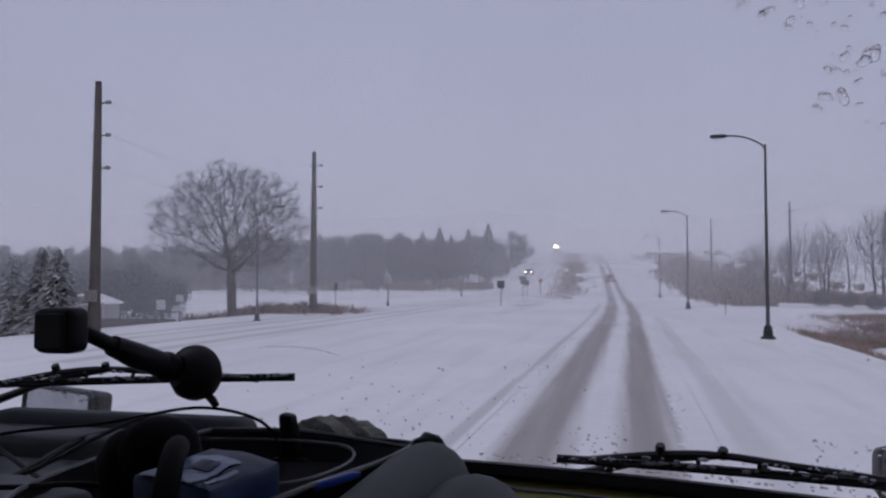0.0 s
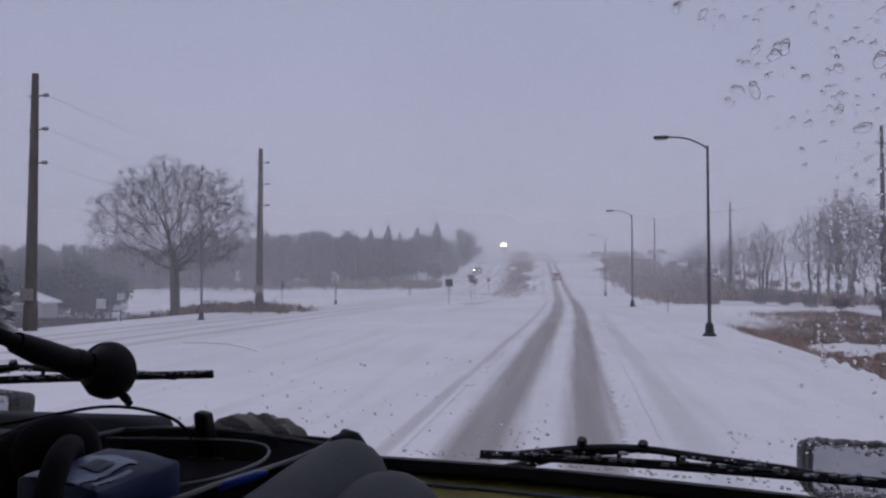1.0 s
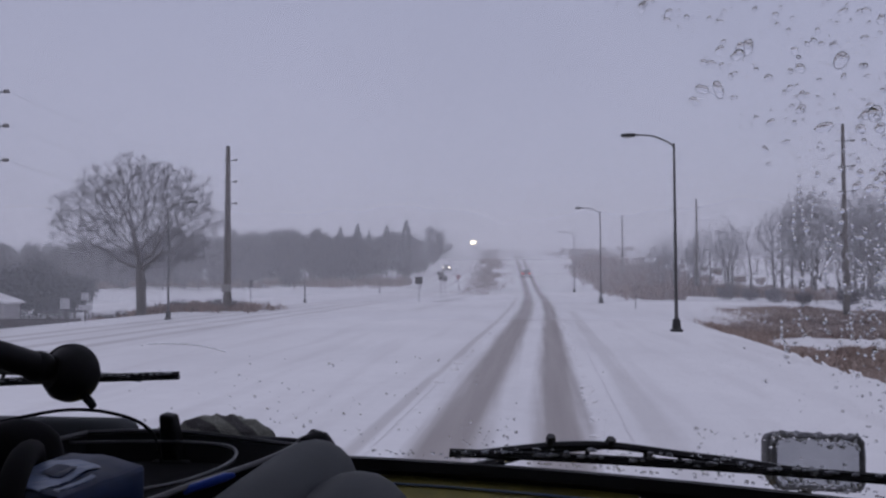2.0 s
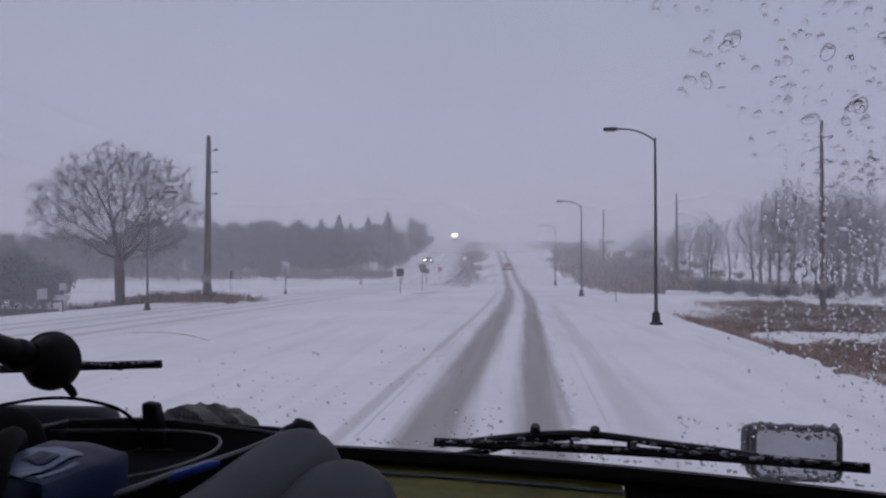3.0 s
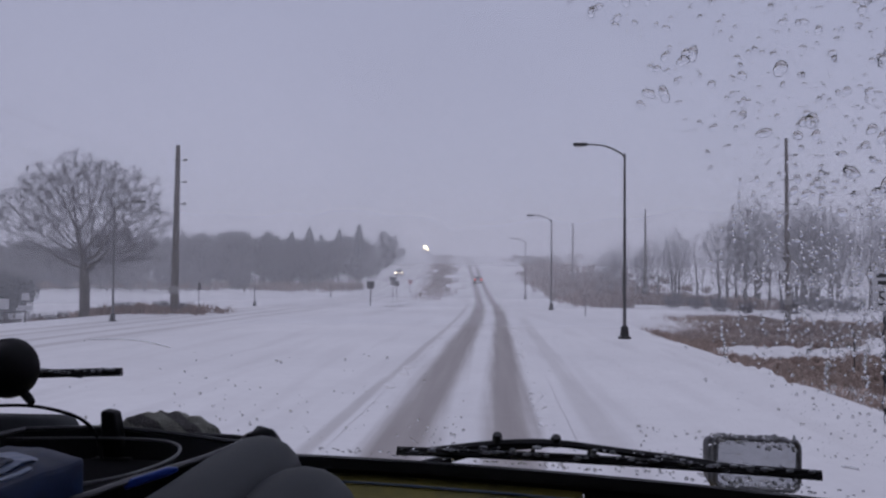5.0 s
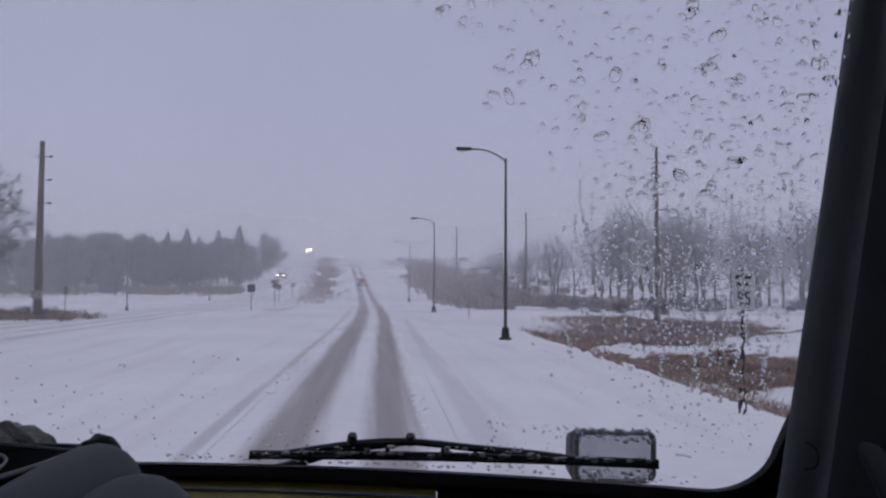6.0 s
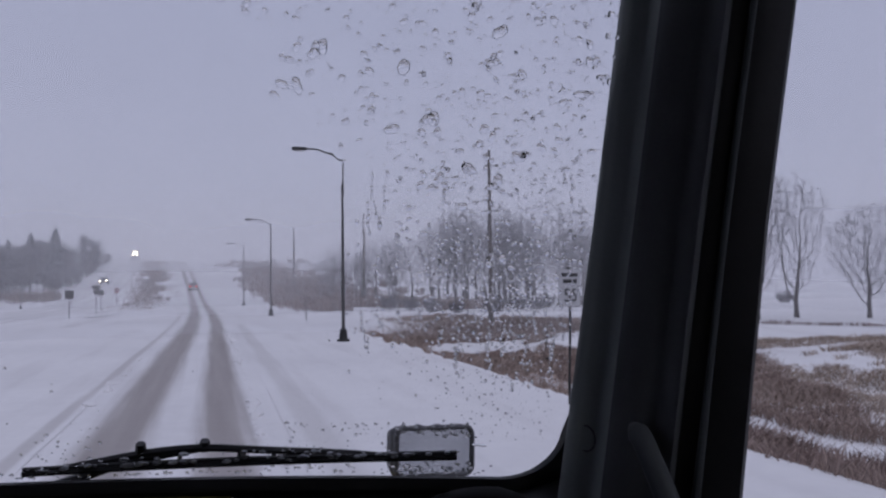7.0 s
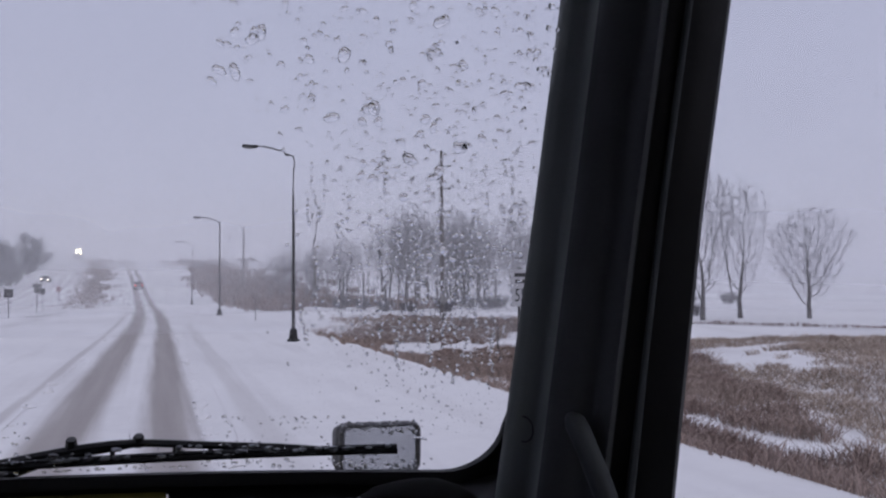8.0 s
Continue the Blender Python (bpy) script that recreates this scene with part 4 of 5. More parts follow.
def car(x, y, turn, label, front, strength, name="car"):
    """A car: body, glasshouse, wheels, and lamps on the end that faces the camera."""
    z = land(x, y)
    t = thing(name, x, y, z, label, "car", "vehicles", turn=turn)
    prof = [(-2.15, 0.35), (2.1, 0.35), (2.2, 0.55), (2.15, 0.80), (1.2, 0.95), (-1.9, 0.98), (-2.2, 0.85), (-2.22, 0.5)]
    part("body", loft(bmesh.new(), [[(a * k, b, c) for b, c in prof] for a, k in ((-0.9, 1), (-0.75, 1), (0.75, 1), (0.9, 1))]), CAR_DARK, t)
    cab = [(-1.8, 0.96), (1.0, 0.94), (0.35, 1.42), (-1.2, 1.45)]
    part("cabin", loft(bmesh.new(), [[(a, b, c) for b, c in cab] for a in (-0.72, 0.72)]), CAR_GLASS, t)
    part("roof", boxed(-0.68, 0.68, -1.25, 0.4, 1.43, 1.50, 0.03, 2), SNOW, t, "snow-dusted roof")
    for sx in (-0.82, 0.82):
        for sy in (-1.35, 1.35):
            w = part("wheel", tubed([(sx - 0.1, sy, 0.33), (sx + 0.1, sy, 0.33)], 0.33, 16), RUBBER, t)
            part("rim", tubed([(sx - 0.11, sy, 0.33), (sx + 0.11, sy, 0.33)], 0.19, 10), STEEL, w)
        end = 2.16 if front else -2.2
        part("headlight" if front else "tail_light", boxed(sx * 0.8 - 0.16, sx * 0.8 + 0.16, end - 0.03, end + 0.06, 0.62, 0.80, 0.02, 1), strength, t, "lit lamp")
    return t


car(centre(172) - 0.1, 172, 0, "dark car driving ahead with red tail lights", False, TAIL)
car(-22.0, 192, 180, "oncoming car with its headlights on", True, HEADLIGHT)


def plough(x, y):
    t = thing("plough_truck", x, y, land(x, y), "distant oncoming plough truck with bright lights", "truck", "vehicles", turn=180)
    part("cab", boxed(-1.2, 1.2, -1.0, 1.2, 0.8, 3.0, 0.12, 2), CAR_DARK, t)
    part("box", boxed(-1.25, 1.25, -5.5, -1.1, 0.9, 2.9, 0.06, 1), TRAILER, t)
    part("windscreen", boxed(-1.0, 1.0, 1.18, 1.24, 1.9, 2.7, 0.02, 1), CAR_GLASS, t)
    blade = [[(a, 2.3 + 0.25 * math.cos(k), 0.65 + 0.5 * math.sin(k)) for k in [-1.3 + 0.26 * i for i in range(11)]] + [(a, 2.2 + 0.25 * math.cos(k), 0.65 + 0.5 * math.sin(k)) for k in [1.3 - 0.26 * i for i in range(11)]] for a in (-1.7, 1.7)]
    part("blade", loft(bmesh.new(), blade), STEEL, t)
    # lamps enlarged, with a roof lamp added: their area imitates glare
    for sx in (-0.9, 0.9):
        part("headlight", tubed([(sx * 0.75, 1.2, 2.62), (sx * 0.75, 1.32, 2.62)], 0.34, 14), BEACON, t, "lit headlight enlarged for glare")
        for sy in (0.4, -3.4):
            w = part("wheel", tubed([(sx - 0.2, sy, 0.5), (sx + 0.2, sy, 0.5)], 0.5, 16), RUBBER, t)
            part("rim", tubed([(sx - 0.22, sy, 0.5), (sx + 0.22, sy, 0.5)], 0.28, 10), STEEL, w)
    part("glare_lamp", boxed(-0.85, 0.85, 1.05, 1.2, 3.02, 3.85, 0.08, 2), BEACON, t, "oversized lit lamp standing in for glare")


plough(-25.8, 318)


def median_nose():
    """The kerbed tip of the median, half buried in snow."""
    t = thing("median_kerb", -10.8, 96, land(-10.8, 96), "half-buried grey kerb round the median tip", "kerb")
    n = 40
    ring = []
    for i in range(n):
        a = 2 * math.pi * i / n
        x, y = 1.5 * math.cos(a), 13 * math.sin(a)
        ring.append([(x * k, y * k2, z) for k, k2, z in ((1.0, 1.0, -0.1), (1.0, 1.0, 0.05), (0.98, 0.995, 0.065), (0.86, 0.985, 0.065), (0.85, 0.984, -0.1))])
    part("kerb_ring", loft(bmesh.new(), ring + ring[:1], True, False), TRAILER, t)
    top = blob(bmesh.new(), 0, 0, 0.0, 1.36, 12.6, 0.12, 5, 0.05, 2, 4)
    part("snow_cap", top, SNOW, t, "snow lying inside the kerb", True)


median_nose()


def clumps():
    """Small lumps of snow thrown up beside the wheel tracks."""
    rr = random.Random(14)
    bm = bmesh.new()
    for _ in range(190):
        y = 6 + 42 * rr.random() ** 1.8
        x = centre(y) + rr.choice((-1.98, 1.50, 1.53, 1.56)) + rr.gauss(0, 0.05)
        r = 0.03 + 0.10 * rr.random() ** 3
        blob(bm, x, y, land(x, y) + r * 0.1, r * rr.uniform(0.9, 2.0), r * rr.uniform(1.2, 3.4), r * 0.5, rr.random() * 9, 0.5, 2.0, 2)
    ob = obj("snow_clumps", bm, SNOW, True)
    tagged(ob, "small lumps of snow beside the wheel tracks", "snow", kind="stuff")


clumps()


def yard_sign(x, y, boards):
    t = thing("yard_sign", x, y, land(x, y), "small white board sign on a post in the yard", "sign", "yard signs")
    part("post", boxed(-0.04, 0.04, -0.04, 0.04, -0.2, max(b[1] for b in boards) + 0.15, 0.008, 1), TRAILER, t)
    for w, z, h in boards:
        part("board", boxed(-w / 2, w / 2, -0.065, -0.042, z - h / 2, z + h / 2, 0.006, 1), SIGN_WHITE, t, "plain white board")


yard_sign(-27.0, 45, ((0.46, 1.5, 0.42), (0.86, 0.85, 0.30)))
yard_sign(-28.6, 45.5, ((0.62, 1.15, 0.62),))


# ---- the truck that carries the camera ----
truck = thing("truck", -0.4, 1.2, 0, "work truck standing on the road, seen from its cab", "truck")


def into(name, bm, mat, parent, label="", smooth=False, crease=42):
    """A part given in the place's own metres, under the truck or under a part of it."""
    for v in bm.verts:
        v.co -= Vector((-0.4, 1.2, 0))
    return part(name, bm, mat, parent, label, smooth, crease)


def pane_y(x, z, out=0.0):
    """The bent, raked windscreen."""
    return 0.84 - 0.449 * (z - 2.6) - 0.282 * (x + 0.4) ** 2 + out


GX, GZ0, GZ1 = 0.815, 2.393, 3.12


def outline(grow_=0.0, r=0.05, n=8):
    """The windscreen's rounded outline as (x, z)."""
    x1, z0, z1 = GX + grow_, GZ0 - grow_, GZ1 + grow_
    pts = []
    for cx, cz, a0 in ((x1 - r, z0 + r, -90), (x1 - r, z1 - r, 0), (-x1 + r, z1 - r, 90), (-x1 + r, z0 + r, 180)):
        for i in range(n + 1):
            a = radians(a0 + 90 * i / n)
            pts.append((cx + r * math.cos(a) - 0.4, cz + r * math.sin(a)))
    full = []
    for (xa, za), (xb, zb) in zip(pts, pts[1:] + pts[:1]):
        k = max(1, int(math.hypot(xb - xa, zb - za) / 0.05))
        full += [(xa + (xb - xa) * i / k, za + (zb - za) * i / k) for i in range(k)]
    return full


# windscreen: pane, gasket, drops
def windscreen():
    bm = bmesh.new()
    nx, nz = 28, 12
    for out in (0.0, 0.005):
        rows = [[bm.verts.new((-0.4 - GX - 0.01 + (2 * GX + 0.02) * i / nx, pane_y(-0.4 - GX + 2 * GX * i / nx, GZ0 + (GZ1 - GZ0) * j / nz, out), GZ0 - 0.01 + (GZ1 - GZ0 + 0.02) * j / nz)) for i in range(nx + 1)] for j in range(nz + 1)]
        for j in range(nz):
            for i in range(nx):
                q = (rows[j][i], rows[j][i + 1], rows[j + 1][i + 1], rows[j + 1][i])
                bm.faces.new(q if out == 0.0 else q[::-1])
    p = into("windscreen", bm, GLASS, truck, "wet windscreen with drops and streaks", True)
    p.visible_shadow = False
    rim = bmesh.new()
    a, b = outline(0.0, 0.05), outline(0.022, 0.072)
    b = [min(b, key=lambda q: (q[0] - s[0]) ** 2 + (q[1] - s[1]) ** 2) for s in a]
    rings = []
    for (xa, za), (xb, zb) in zip(a, b):
        back = 0.06 * step((za - 2.45) / 0.12) * step((abs(xa + 0.4) - 0.74) / 0.05)
        rings.append([(xa, pane_y(xa, za, 0.008), za), (xa, pane_y(xa, za, -0.004), za), ((xa + xb) / 2, pane_y(xa, za, -0.008), (za + zb) / 2), (xb, pane_y(xb, zb, -0.004), zb), (xb, pane_y(xb, zb, 0.012), zb)])
        rings[-1] = [(px + (back if px > -0.4 else -back), py + back * 0.6, pz) for px, py, pz in rings[-1]]
    loft(rim, rings + rings[:1], True, False)
    into("gasket", rim, RUBBER, p, "black rubber windscreen gasket", True)
    return p


glass_part = windscreen()


def drops():
    """Water drops, streaks and slush on the outside of the windscreen; the wiped field has few."""
    rng = random.Random(8)
    bm = bmesh.new()

    def drop(x, z, r, tall, out=0.0072, lumps=0.25):
        c = Vector((x, pane_y(x, z, out), z))
        n = Vector((-0.564 * (x + 0.4), -1, -0.449)).normalized()
        a = n.cross(Vector((0, 0, 1))).normalized()
        b = a.cross(n)
        k = 9 if r < 0.0022 else 12
        ph = rng.uniform(0, 6.28)
        rim = [1 + lumps * math.sin(2 * math.pi * i / k * 2 + ph) * rng.random() for i in range(k)]
        flat = r > 0.0022
        tall_up = rng.uniform(0.75, 1.1) * (0.62 if flat else 1.0)

        def ring(s, h, sag=0.0):
            return [bm.verts.new(c - n * r * h * tall_up - b * r * sag + (a * math.cos(2 * math.pi * i / k) + b * tall * math.sin(2 * math.pi * i / k)) * r * rim[i] * s) for i in range(k)]
        foot = ring(1, 0)
        low_side, shoulder = (ring(0.90, 0.17, 0.01), ring(0.66, 0.25, 0.05)) if flat else (ring(0.80, 0.16, 0.04), ring(0.48, 0.25, 0.12))
        top = bm.verts.new(c - n * r * (0.27 if flat else 0.29) * tall_up - b * r * (0.08 if flat else 0.16))
        low = bm.verts.new(c + n * 0.0002)
        for i in range(k):
            j = (i + 1) % k
            bm.faces.new((foot[i], foot[j], low_side[j], low_side[i]))
            bm.faces.new((low_side[i], low_side[j], shoulder[j], shoulder[i]))
            bm.faces.new((shoulder[i], shoulder[j], top))
            bm.faces.new((foot[j], foot[i], low))

    def swept(x, z):
        """How freely drops lie: none inside the arc of the wiper, many beyond it."""
        far = math.hypot(x + 0.28, z - 2.40)
        return step((far - 0.548) / 0.05)

    def thick(x, z):
        """Drops crowd towards the pillar and low down."""
        return 0.30 + 0.70 * step((x - 0.16) / 0.20) * step((2.86 - z) / 0.10)

    made = 0
    while made < 1700:
        x, z = rng.uniform(0.06, 0.405), 2.43 + 0.48 * rng.random() ** 0.8
        if rng.random() > swept(x, z) * thick(x, z):
            continue
        r = (0.0006 + 0.0016 * rng.random() ** 2.2) * (1 if z > 2.53 else 0.7)
        drop(x, z, r, rng.uniform(0.7, 1.5))
        made += 1
    # middling round drops
    made = 0
    while made < 230:
        x, z = rng.uniform(0.05, 0.400), rng.uniform(2.60, 2.93)
        if rng.random() < swept(x, z) * (0.35 + 0.65 * (z > 2.68)):
            drop(x, z, rng.uniform(0.0019, 0.0038), rng.uniform(0.7, 1.35), 0.0072, 0.35)
            made += 1
    # large flat drops that have run into one another
    made = 0
    while made < 46:
        x, z = rng.uniform(0.07, 0.395), rng.uniform(2.66, 2.93)
        if rng.random() < swept(x, z):
            r = rng.uniform(0.0034, 0.0066)
            for _ in range(rng.randrange(1, 5)):
                drop(x, z, r, rng.uniform(0.6, 1.3), 0.0072, 0.5)
                x, z, r = x + rng.gauss(0, 1.3) * r, z + rng.gauss(-0.3, 1.0) * r, r * rng.uniform(0.45, 0.9)
            made += 1
    # small beads left by the blade, and dense ones low on the unwiped glass
    for _ in range(1300):
        x, z = 0.10 + 0.31 * rng.random() ** 0.6, rng.gauss(2.585, 0.045)
        if 2.47 < z < 2.70 and rng.random() < 0.05 + 0.95 * step((x - 0.17) / 0.14):
            drop(x, z, 0.0005 + 0.0013 * rng.random() ** 2, rng.uniform(0.8, 1.7))
    # wet snow grains round the hood mirror
    for _ in range(230):
        x, z = rng.uniform(0.155, 0.275), rng.uniform(2.395, 2.452)
        if rng.random() < 0.35 + 0.65 * (z > 2.443):
            drop(x, z, rng.uniform(0.0006, 0.0017), rng.uniform(0.5, 1.3), 0.0072, 0.5)
    for _ in range(95):
        x = rng.gauss(-0.26, 0.10)
        z = 2.41 + 0.10 * rng.random() ** 1.4 + 0.02 * rng.random()
        drop(x, z, 0.0006 + 0.0013 * rng.random() ** 2, rng.uniform(0.6, 1.4))
    for _ in range(120):
        x = rng.uniform(-0.2, 0.36)
        drop(x, GZ0 + 0.004 + 0.008 * rng.random() ** 2, rng.uniform(0.001, 0.0026), rng.uniform(0.4, 0.8))
    for _ in range(40):
        drop(rng.gauss(-0.055, 0.018), rng.gauss(2.425, 0.010), rng.uniform(0.0008, 0.002), 1.0)
    for _ in range(40):
        x, z = rng.uniform(0.21, 0.40), rng.uniform(2.52, 2.70)
        for k in range(rng.randrange(4, 10)):
            drop(x, z, rng.uniform(0.0008, 0.0017), rng.uniform(1.2, 2.2))
            x += rng.gauss(0.0006, 0.0012)
            z -= rng.uniform(0.003, 0.006)
    bmesh.ops.recalc_face_normals(bm, faces=bm.faces)
    d = into("water_drops", bm, WATER, glass_part, "clear water drops and streaks", True, 170)
    d["kind"] = "stuff"


drops()


def smear(points, r):
    pts = [(x, pane_y(x, z, 0.006), z) for x, z in points]
    into("water_smear", tubed(smooth_path(pts, 6), [r * 0.3] + [r] * (6 * (len(pts) - 1) - 1) + [r * 0.3], 6), WATER, glass_part, "thin arc of water left by the wiper", True, 170)


smear([(-.4475, 2.528), (-.4125, 2.5285), (-.381, 2.526), (-.3535, 2.519)], .0008)
smear([(.335, 2.428), (.343, 2.4278), (.349, 2.4262)], .0011)


def wet_film():
    """A thin running film of melt water on the unwiped part of the pane; its ripples bend what lies behind."""
    bm = bmesh.new()
    nx, nz = 170, 210
    x0, x1, z0, z1 = 0.07, 0.412, 2.43, 2.84
    for side in (0, 1):
        rows = []
        for j in range(nz + 1):
            z = z0 + (z1 - z0) * j / nz
            row = []
            for i in range(nx + 1):
                x = x0 + (x1 - x0) * i / nx
                d = 0.0062
                rim = step((x - x0) / 0.05) * step((x1 - x) / 0.02) * step((z - z0) / 0.03) * step((z1 - z) / 0.06)
                if side:
                    patch = step((x - 0.10 - 0.28 * max(0, 2.72 - z)) / 0.14) * step((x1 - x) / 0.01) * step((z - z0) / 0.02) * step((z1 - z) / 0.05)
                    patch *= max(step((math.hypot(x + 0.28, z - 2.40) - 0.52) / 0.06), step((2.64 - z) / 0.04) * step((x - 0.17) / 0.08))
                    patch *= step((noise.noise((x * 16, z * 9, 1)) + 0.10) / 0.35)
                    d += 0.0004 * rim + patch * rim * 0.00034 * (noise.noise((x * 210, z * 120, 3)) + 0.6 * noise.noise((x * 420, z * 260, 8)))
                row.append(bm.verts.new((x, pane_y(x, z, d), z)))
            rows.append(row)
        for j in range(nz):
            for i in range(nx):
                q = (rows[j][i], rows[j][i + 1], rows[j + 1][i + 1], rows[j + 1][i])
                bm.faces.new(q if side == 0 else q[::-1])
    into("water_film", bm, FILM, glass_part, "thin rippled film of melt water", True, 170)


wet_film()


# wipers, parked along the foot of the glass
def crust(v, x0, z0, x1, z1, seed):
    """Grey slush clinging along a wiper's frame."""
    rr = random.Random(seed)
    bm = bmesh.new()
    for _ in range(80):
        k = rr.random()
        x, z = x0 + (x1 - x0) * k, z0 + (z1 - z0) * k + rr.choice((0.004, 0.004, 0.013 * math.sin(math.pi * min(1, k * 1.1)))) + rr.gauss(0, 0.0012)
        r = rr.uniform(0.001, 0.0032)
        blob(bm, x, pane_y(x, z, 0.012), z, r * rr.uniform(1, 2.4), r, r * 0.8, rr.random() * 9, 0.4, 2.0, 1)
    into("clinging_slush", bm, SLUSH, v, "grey slush clinging to the wiper", True)["kind"] = "stuff"


def wiper(x0, z0, x1, z1, px, pz):
    def on(k, dz, out):
        x, z = x0 + (x1 - x0) * k, z0 + (z1 - z0) * k + dz
        return x, pane_y(x, z, out), z
    v = into("wiper", tubed([on(k / 12, 0, 0.013) for k in range(13)], 0.0042, 6, flat=0.8), RUBBER, truck, "black wiper with a framed blade")
    bow = [(0.05, -0.002), (0.16, 0.006), (0.30, 0.0145), (0.42, 0.0165), (0.58, 0.0105), (0.74, 0.005), (0.88, -0.002)]
    into("frame", tubed(smooth_path([on(k, dz, 0.024) for k, dz in bow], 4), 0.0042, 6), DARK_STEEL, v)
    into("backing_strip", tubed([on(k / 12, 0.0045, 0.016) for k in range(13)], 0.0022, 5), DARK_STEEL, v)
    for k, dz in ((0.16, 0.006), (0.36, 0.0145), (0.50, 0.0125), (0.58, 0.0095), (0.65, 0.0075), (0.72, 0.0055), (0.80, 0.002)):
        into("claw", tubed([on(k, 0.0, 0.016), on(k + 0.004, dz, 0.024)], 0.0026, 5), DARK_STEEL, v)
    into("arm", tubed([(px, pane_y(px, pz, 0.035), pz), on(0.04, -0.024, 0.034), on(0.24, 0.004, 0.032), on(0.43, 0.016, 0.028)], [0.008, 0.006, 0.0045, 0.0035], 8), DARK_STEEL, v)
    crust(v, x0, z0, x1, z1, int(100 * px))
    for k in (0.27, 0.42):
        into("pin", tubed([on(k, 0.014, 0.026), on(k, 0.024, 0.026)], [0.0060, 0.0050], 6), DARK_STEEL, v)


wiper(-0.100, 2.4005, 0.325, 2.413, -0.31, 2.372)
wiper(-0.86, 2.470, -0.421, 2.487, -0.92, 2.372)


# hood mirrors, with real glass
def hood_mirror(xl, xr, y, z0, z1, turn):
    w, h = (xr - xl) / 2, (z1 - z0) / 2
    m = Matrix.Translation(((xl + xr) / 2, y, (z0 + z1) / 2)) @ pose(0, 0, 0, -4, 3, turn)
    shell = bmesh.new()
    box(shell, -w, w, 0.001, 0.09, -h, h, 0.02, 4)
    for v in shell.verts:
        if v.co.y > 0.05:
            v.co.x, v.co.z = v.co.x * 0.86, v.co.z * 0.86
    bmesh.ops.transform(shell, matrix=m, verts=shell.verts)
    s = into("hood_mirror", shell, HOUSING, truck, "boxy hood mirror speckled with wet snow", True)
    t = 0.010

    def round_box(e, r):
        out = []
        for cx, cz, a0 in ((w - e - r, h - e - r, 0), (-w + e + r, h - e - r, 90), (-w + e + r, -h + e + r, 180), (w - e - r, -h + e + r, 270)):
            out += [(cx + r * math.cos(radians(a0 + 18 * i)), cz + r * math.sin(radians(a0 + 18 * i))) for i in range(6)]
        return out
    outer, inner = round_box(0, 0.022), round_box(t, 0.013)
    ring = [[(a[0], 0.006, a[1]), (a[0], -0.006, a[1]), ((a[0] + b[0]) / 2, -0.010, (a[1] + b[1]) / 2), (b[0], -0.006, b[1]), (b[0], 0.004, b[1])] for a, b in zip(outer, inner)]
    rim = loft(bmesh.new(), ring + ring[:1], True, False)
    bmesh.ops.transform(rim, matrix=m, verts=rim.verts)
    into("rim", rim, HOUSING, s, "black mirror rim speckled with ice", True)
    g = boxed(-w + t - 0.003, w - t + 0.003, -0.003, 0.002, -h + t - 0.003, h - t + 0.003)
    bmesh.ops.transform(g, matrix=m, verts=g.verts)
    into("mirror_glass", g, MIRROR, s, "grey reflecting mirror glass")
    rng = random.Random(int(900 + 10 * xl))
    ice = bmesh.new()
    for _ in range(150):
        k = rng.random()
        if k < 0.5:
            x, z = rng.uniform(-w, w), h - rng.uniform(-0.002, 0.012) * (1 if rng.random() < 0.6 else 2.2)
        else:
            x, z = rng.uniform(-w, w), -h + abs(rng.gauss(0, 0.018))
        r = rng.uniform(0.0016, 0.0042)
        o = bmesh.ops.create_icosphere(ice, subdivisions=1, radius=r)
        for v in o["verts"]:
            v.co = Vector((v.co.x * rng.uniform(0.8, 1.4), v.co.y * 0.6, v.co.z)) + Vector((x, -0.007, z))
    bmesh.ops.transform(ice, matrix=m, verts=ice.verts)
    into("clinging_ice", ice, SLUSH, s, "grey ice grains clinging to the mirror", True)["kind"] = "stuff"
    foot = (m @ Vector((0, 0.05, -h)))
    into("arm", tubed([foot, foot + Vector((0, 0.04, -0.10)), (foot.x + (0.06 if foot.x < -0.4 else -0.06), foot.y + 0.1, 1.88)], 0.014, 8), DARK_STEEL, s)


hood_mirror(0.457, 0.646, 1.68, 2.176, 2.288, 9)
hood_mirror(-1.50, -1.275, 1.70, 2.235, 2.345, -9)

# hood, body and wheels below the view
hood = bmesh.new()
loft(hood, [[(-1.35, y, 1.0), (-1.35, y, z - 0.12), (-1.15, y, z), (0.35, y, z), (0.55, y, z - 0.12), (0.55, y, 1.0)] for y, z in ((1.02, 2.16), (1.6, 1.98), (2.5, 1.84), (2.62, 1.5))])
into("hood", hood, PAINT, truck, "yellow hood under the windscreen")
into("scuttle", boxed(-1.36, 0.56, 0.93, 1.05, 1.9, 2.30, 0.02, 2), BLACK, truck)
into("bumper", boxed(-1.45, 0.65, 2.62, 2.8, 0.55, 0.95, 0.04, 2), DARK_STEEL, truck)
into("chassis", boxed(-1.0, 0.2, -1.1, 2.6, 0.55, 1.0, 0.03, 1), DARK_STEEL, truck)
for wx in (-1.3, 0.5):
    for wy in (1.9, -0.6):
        w = into("wheel", tubed([(wx - 0.14, wy, 0.5), (wx - 0.11, wy, 0.5), (wx + 0.11, wy, 0.5), (wx + 0.14, wy, 0.5)], [0.44, 0.5, 0.5, 0.44], 24), RUBBER, truck)
        into("rim", tubed([(wx - 0.15, wy, 0.5), (wx + 0.15, wy, 0.5)], 0.27, 18), STEEL, w)

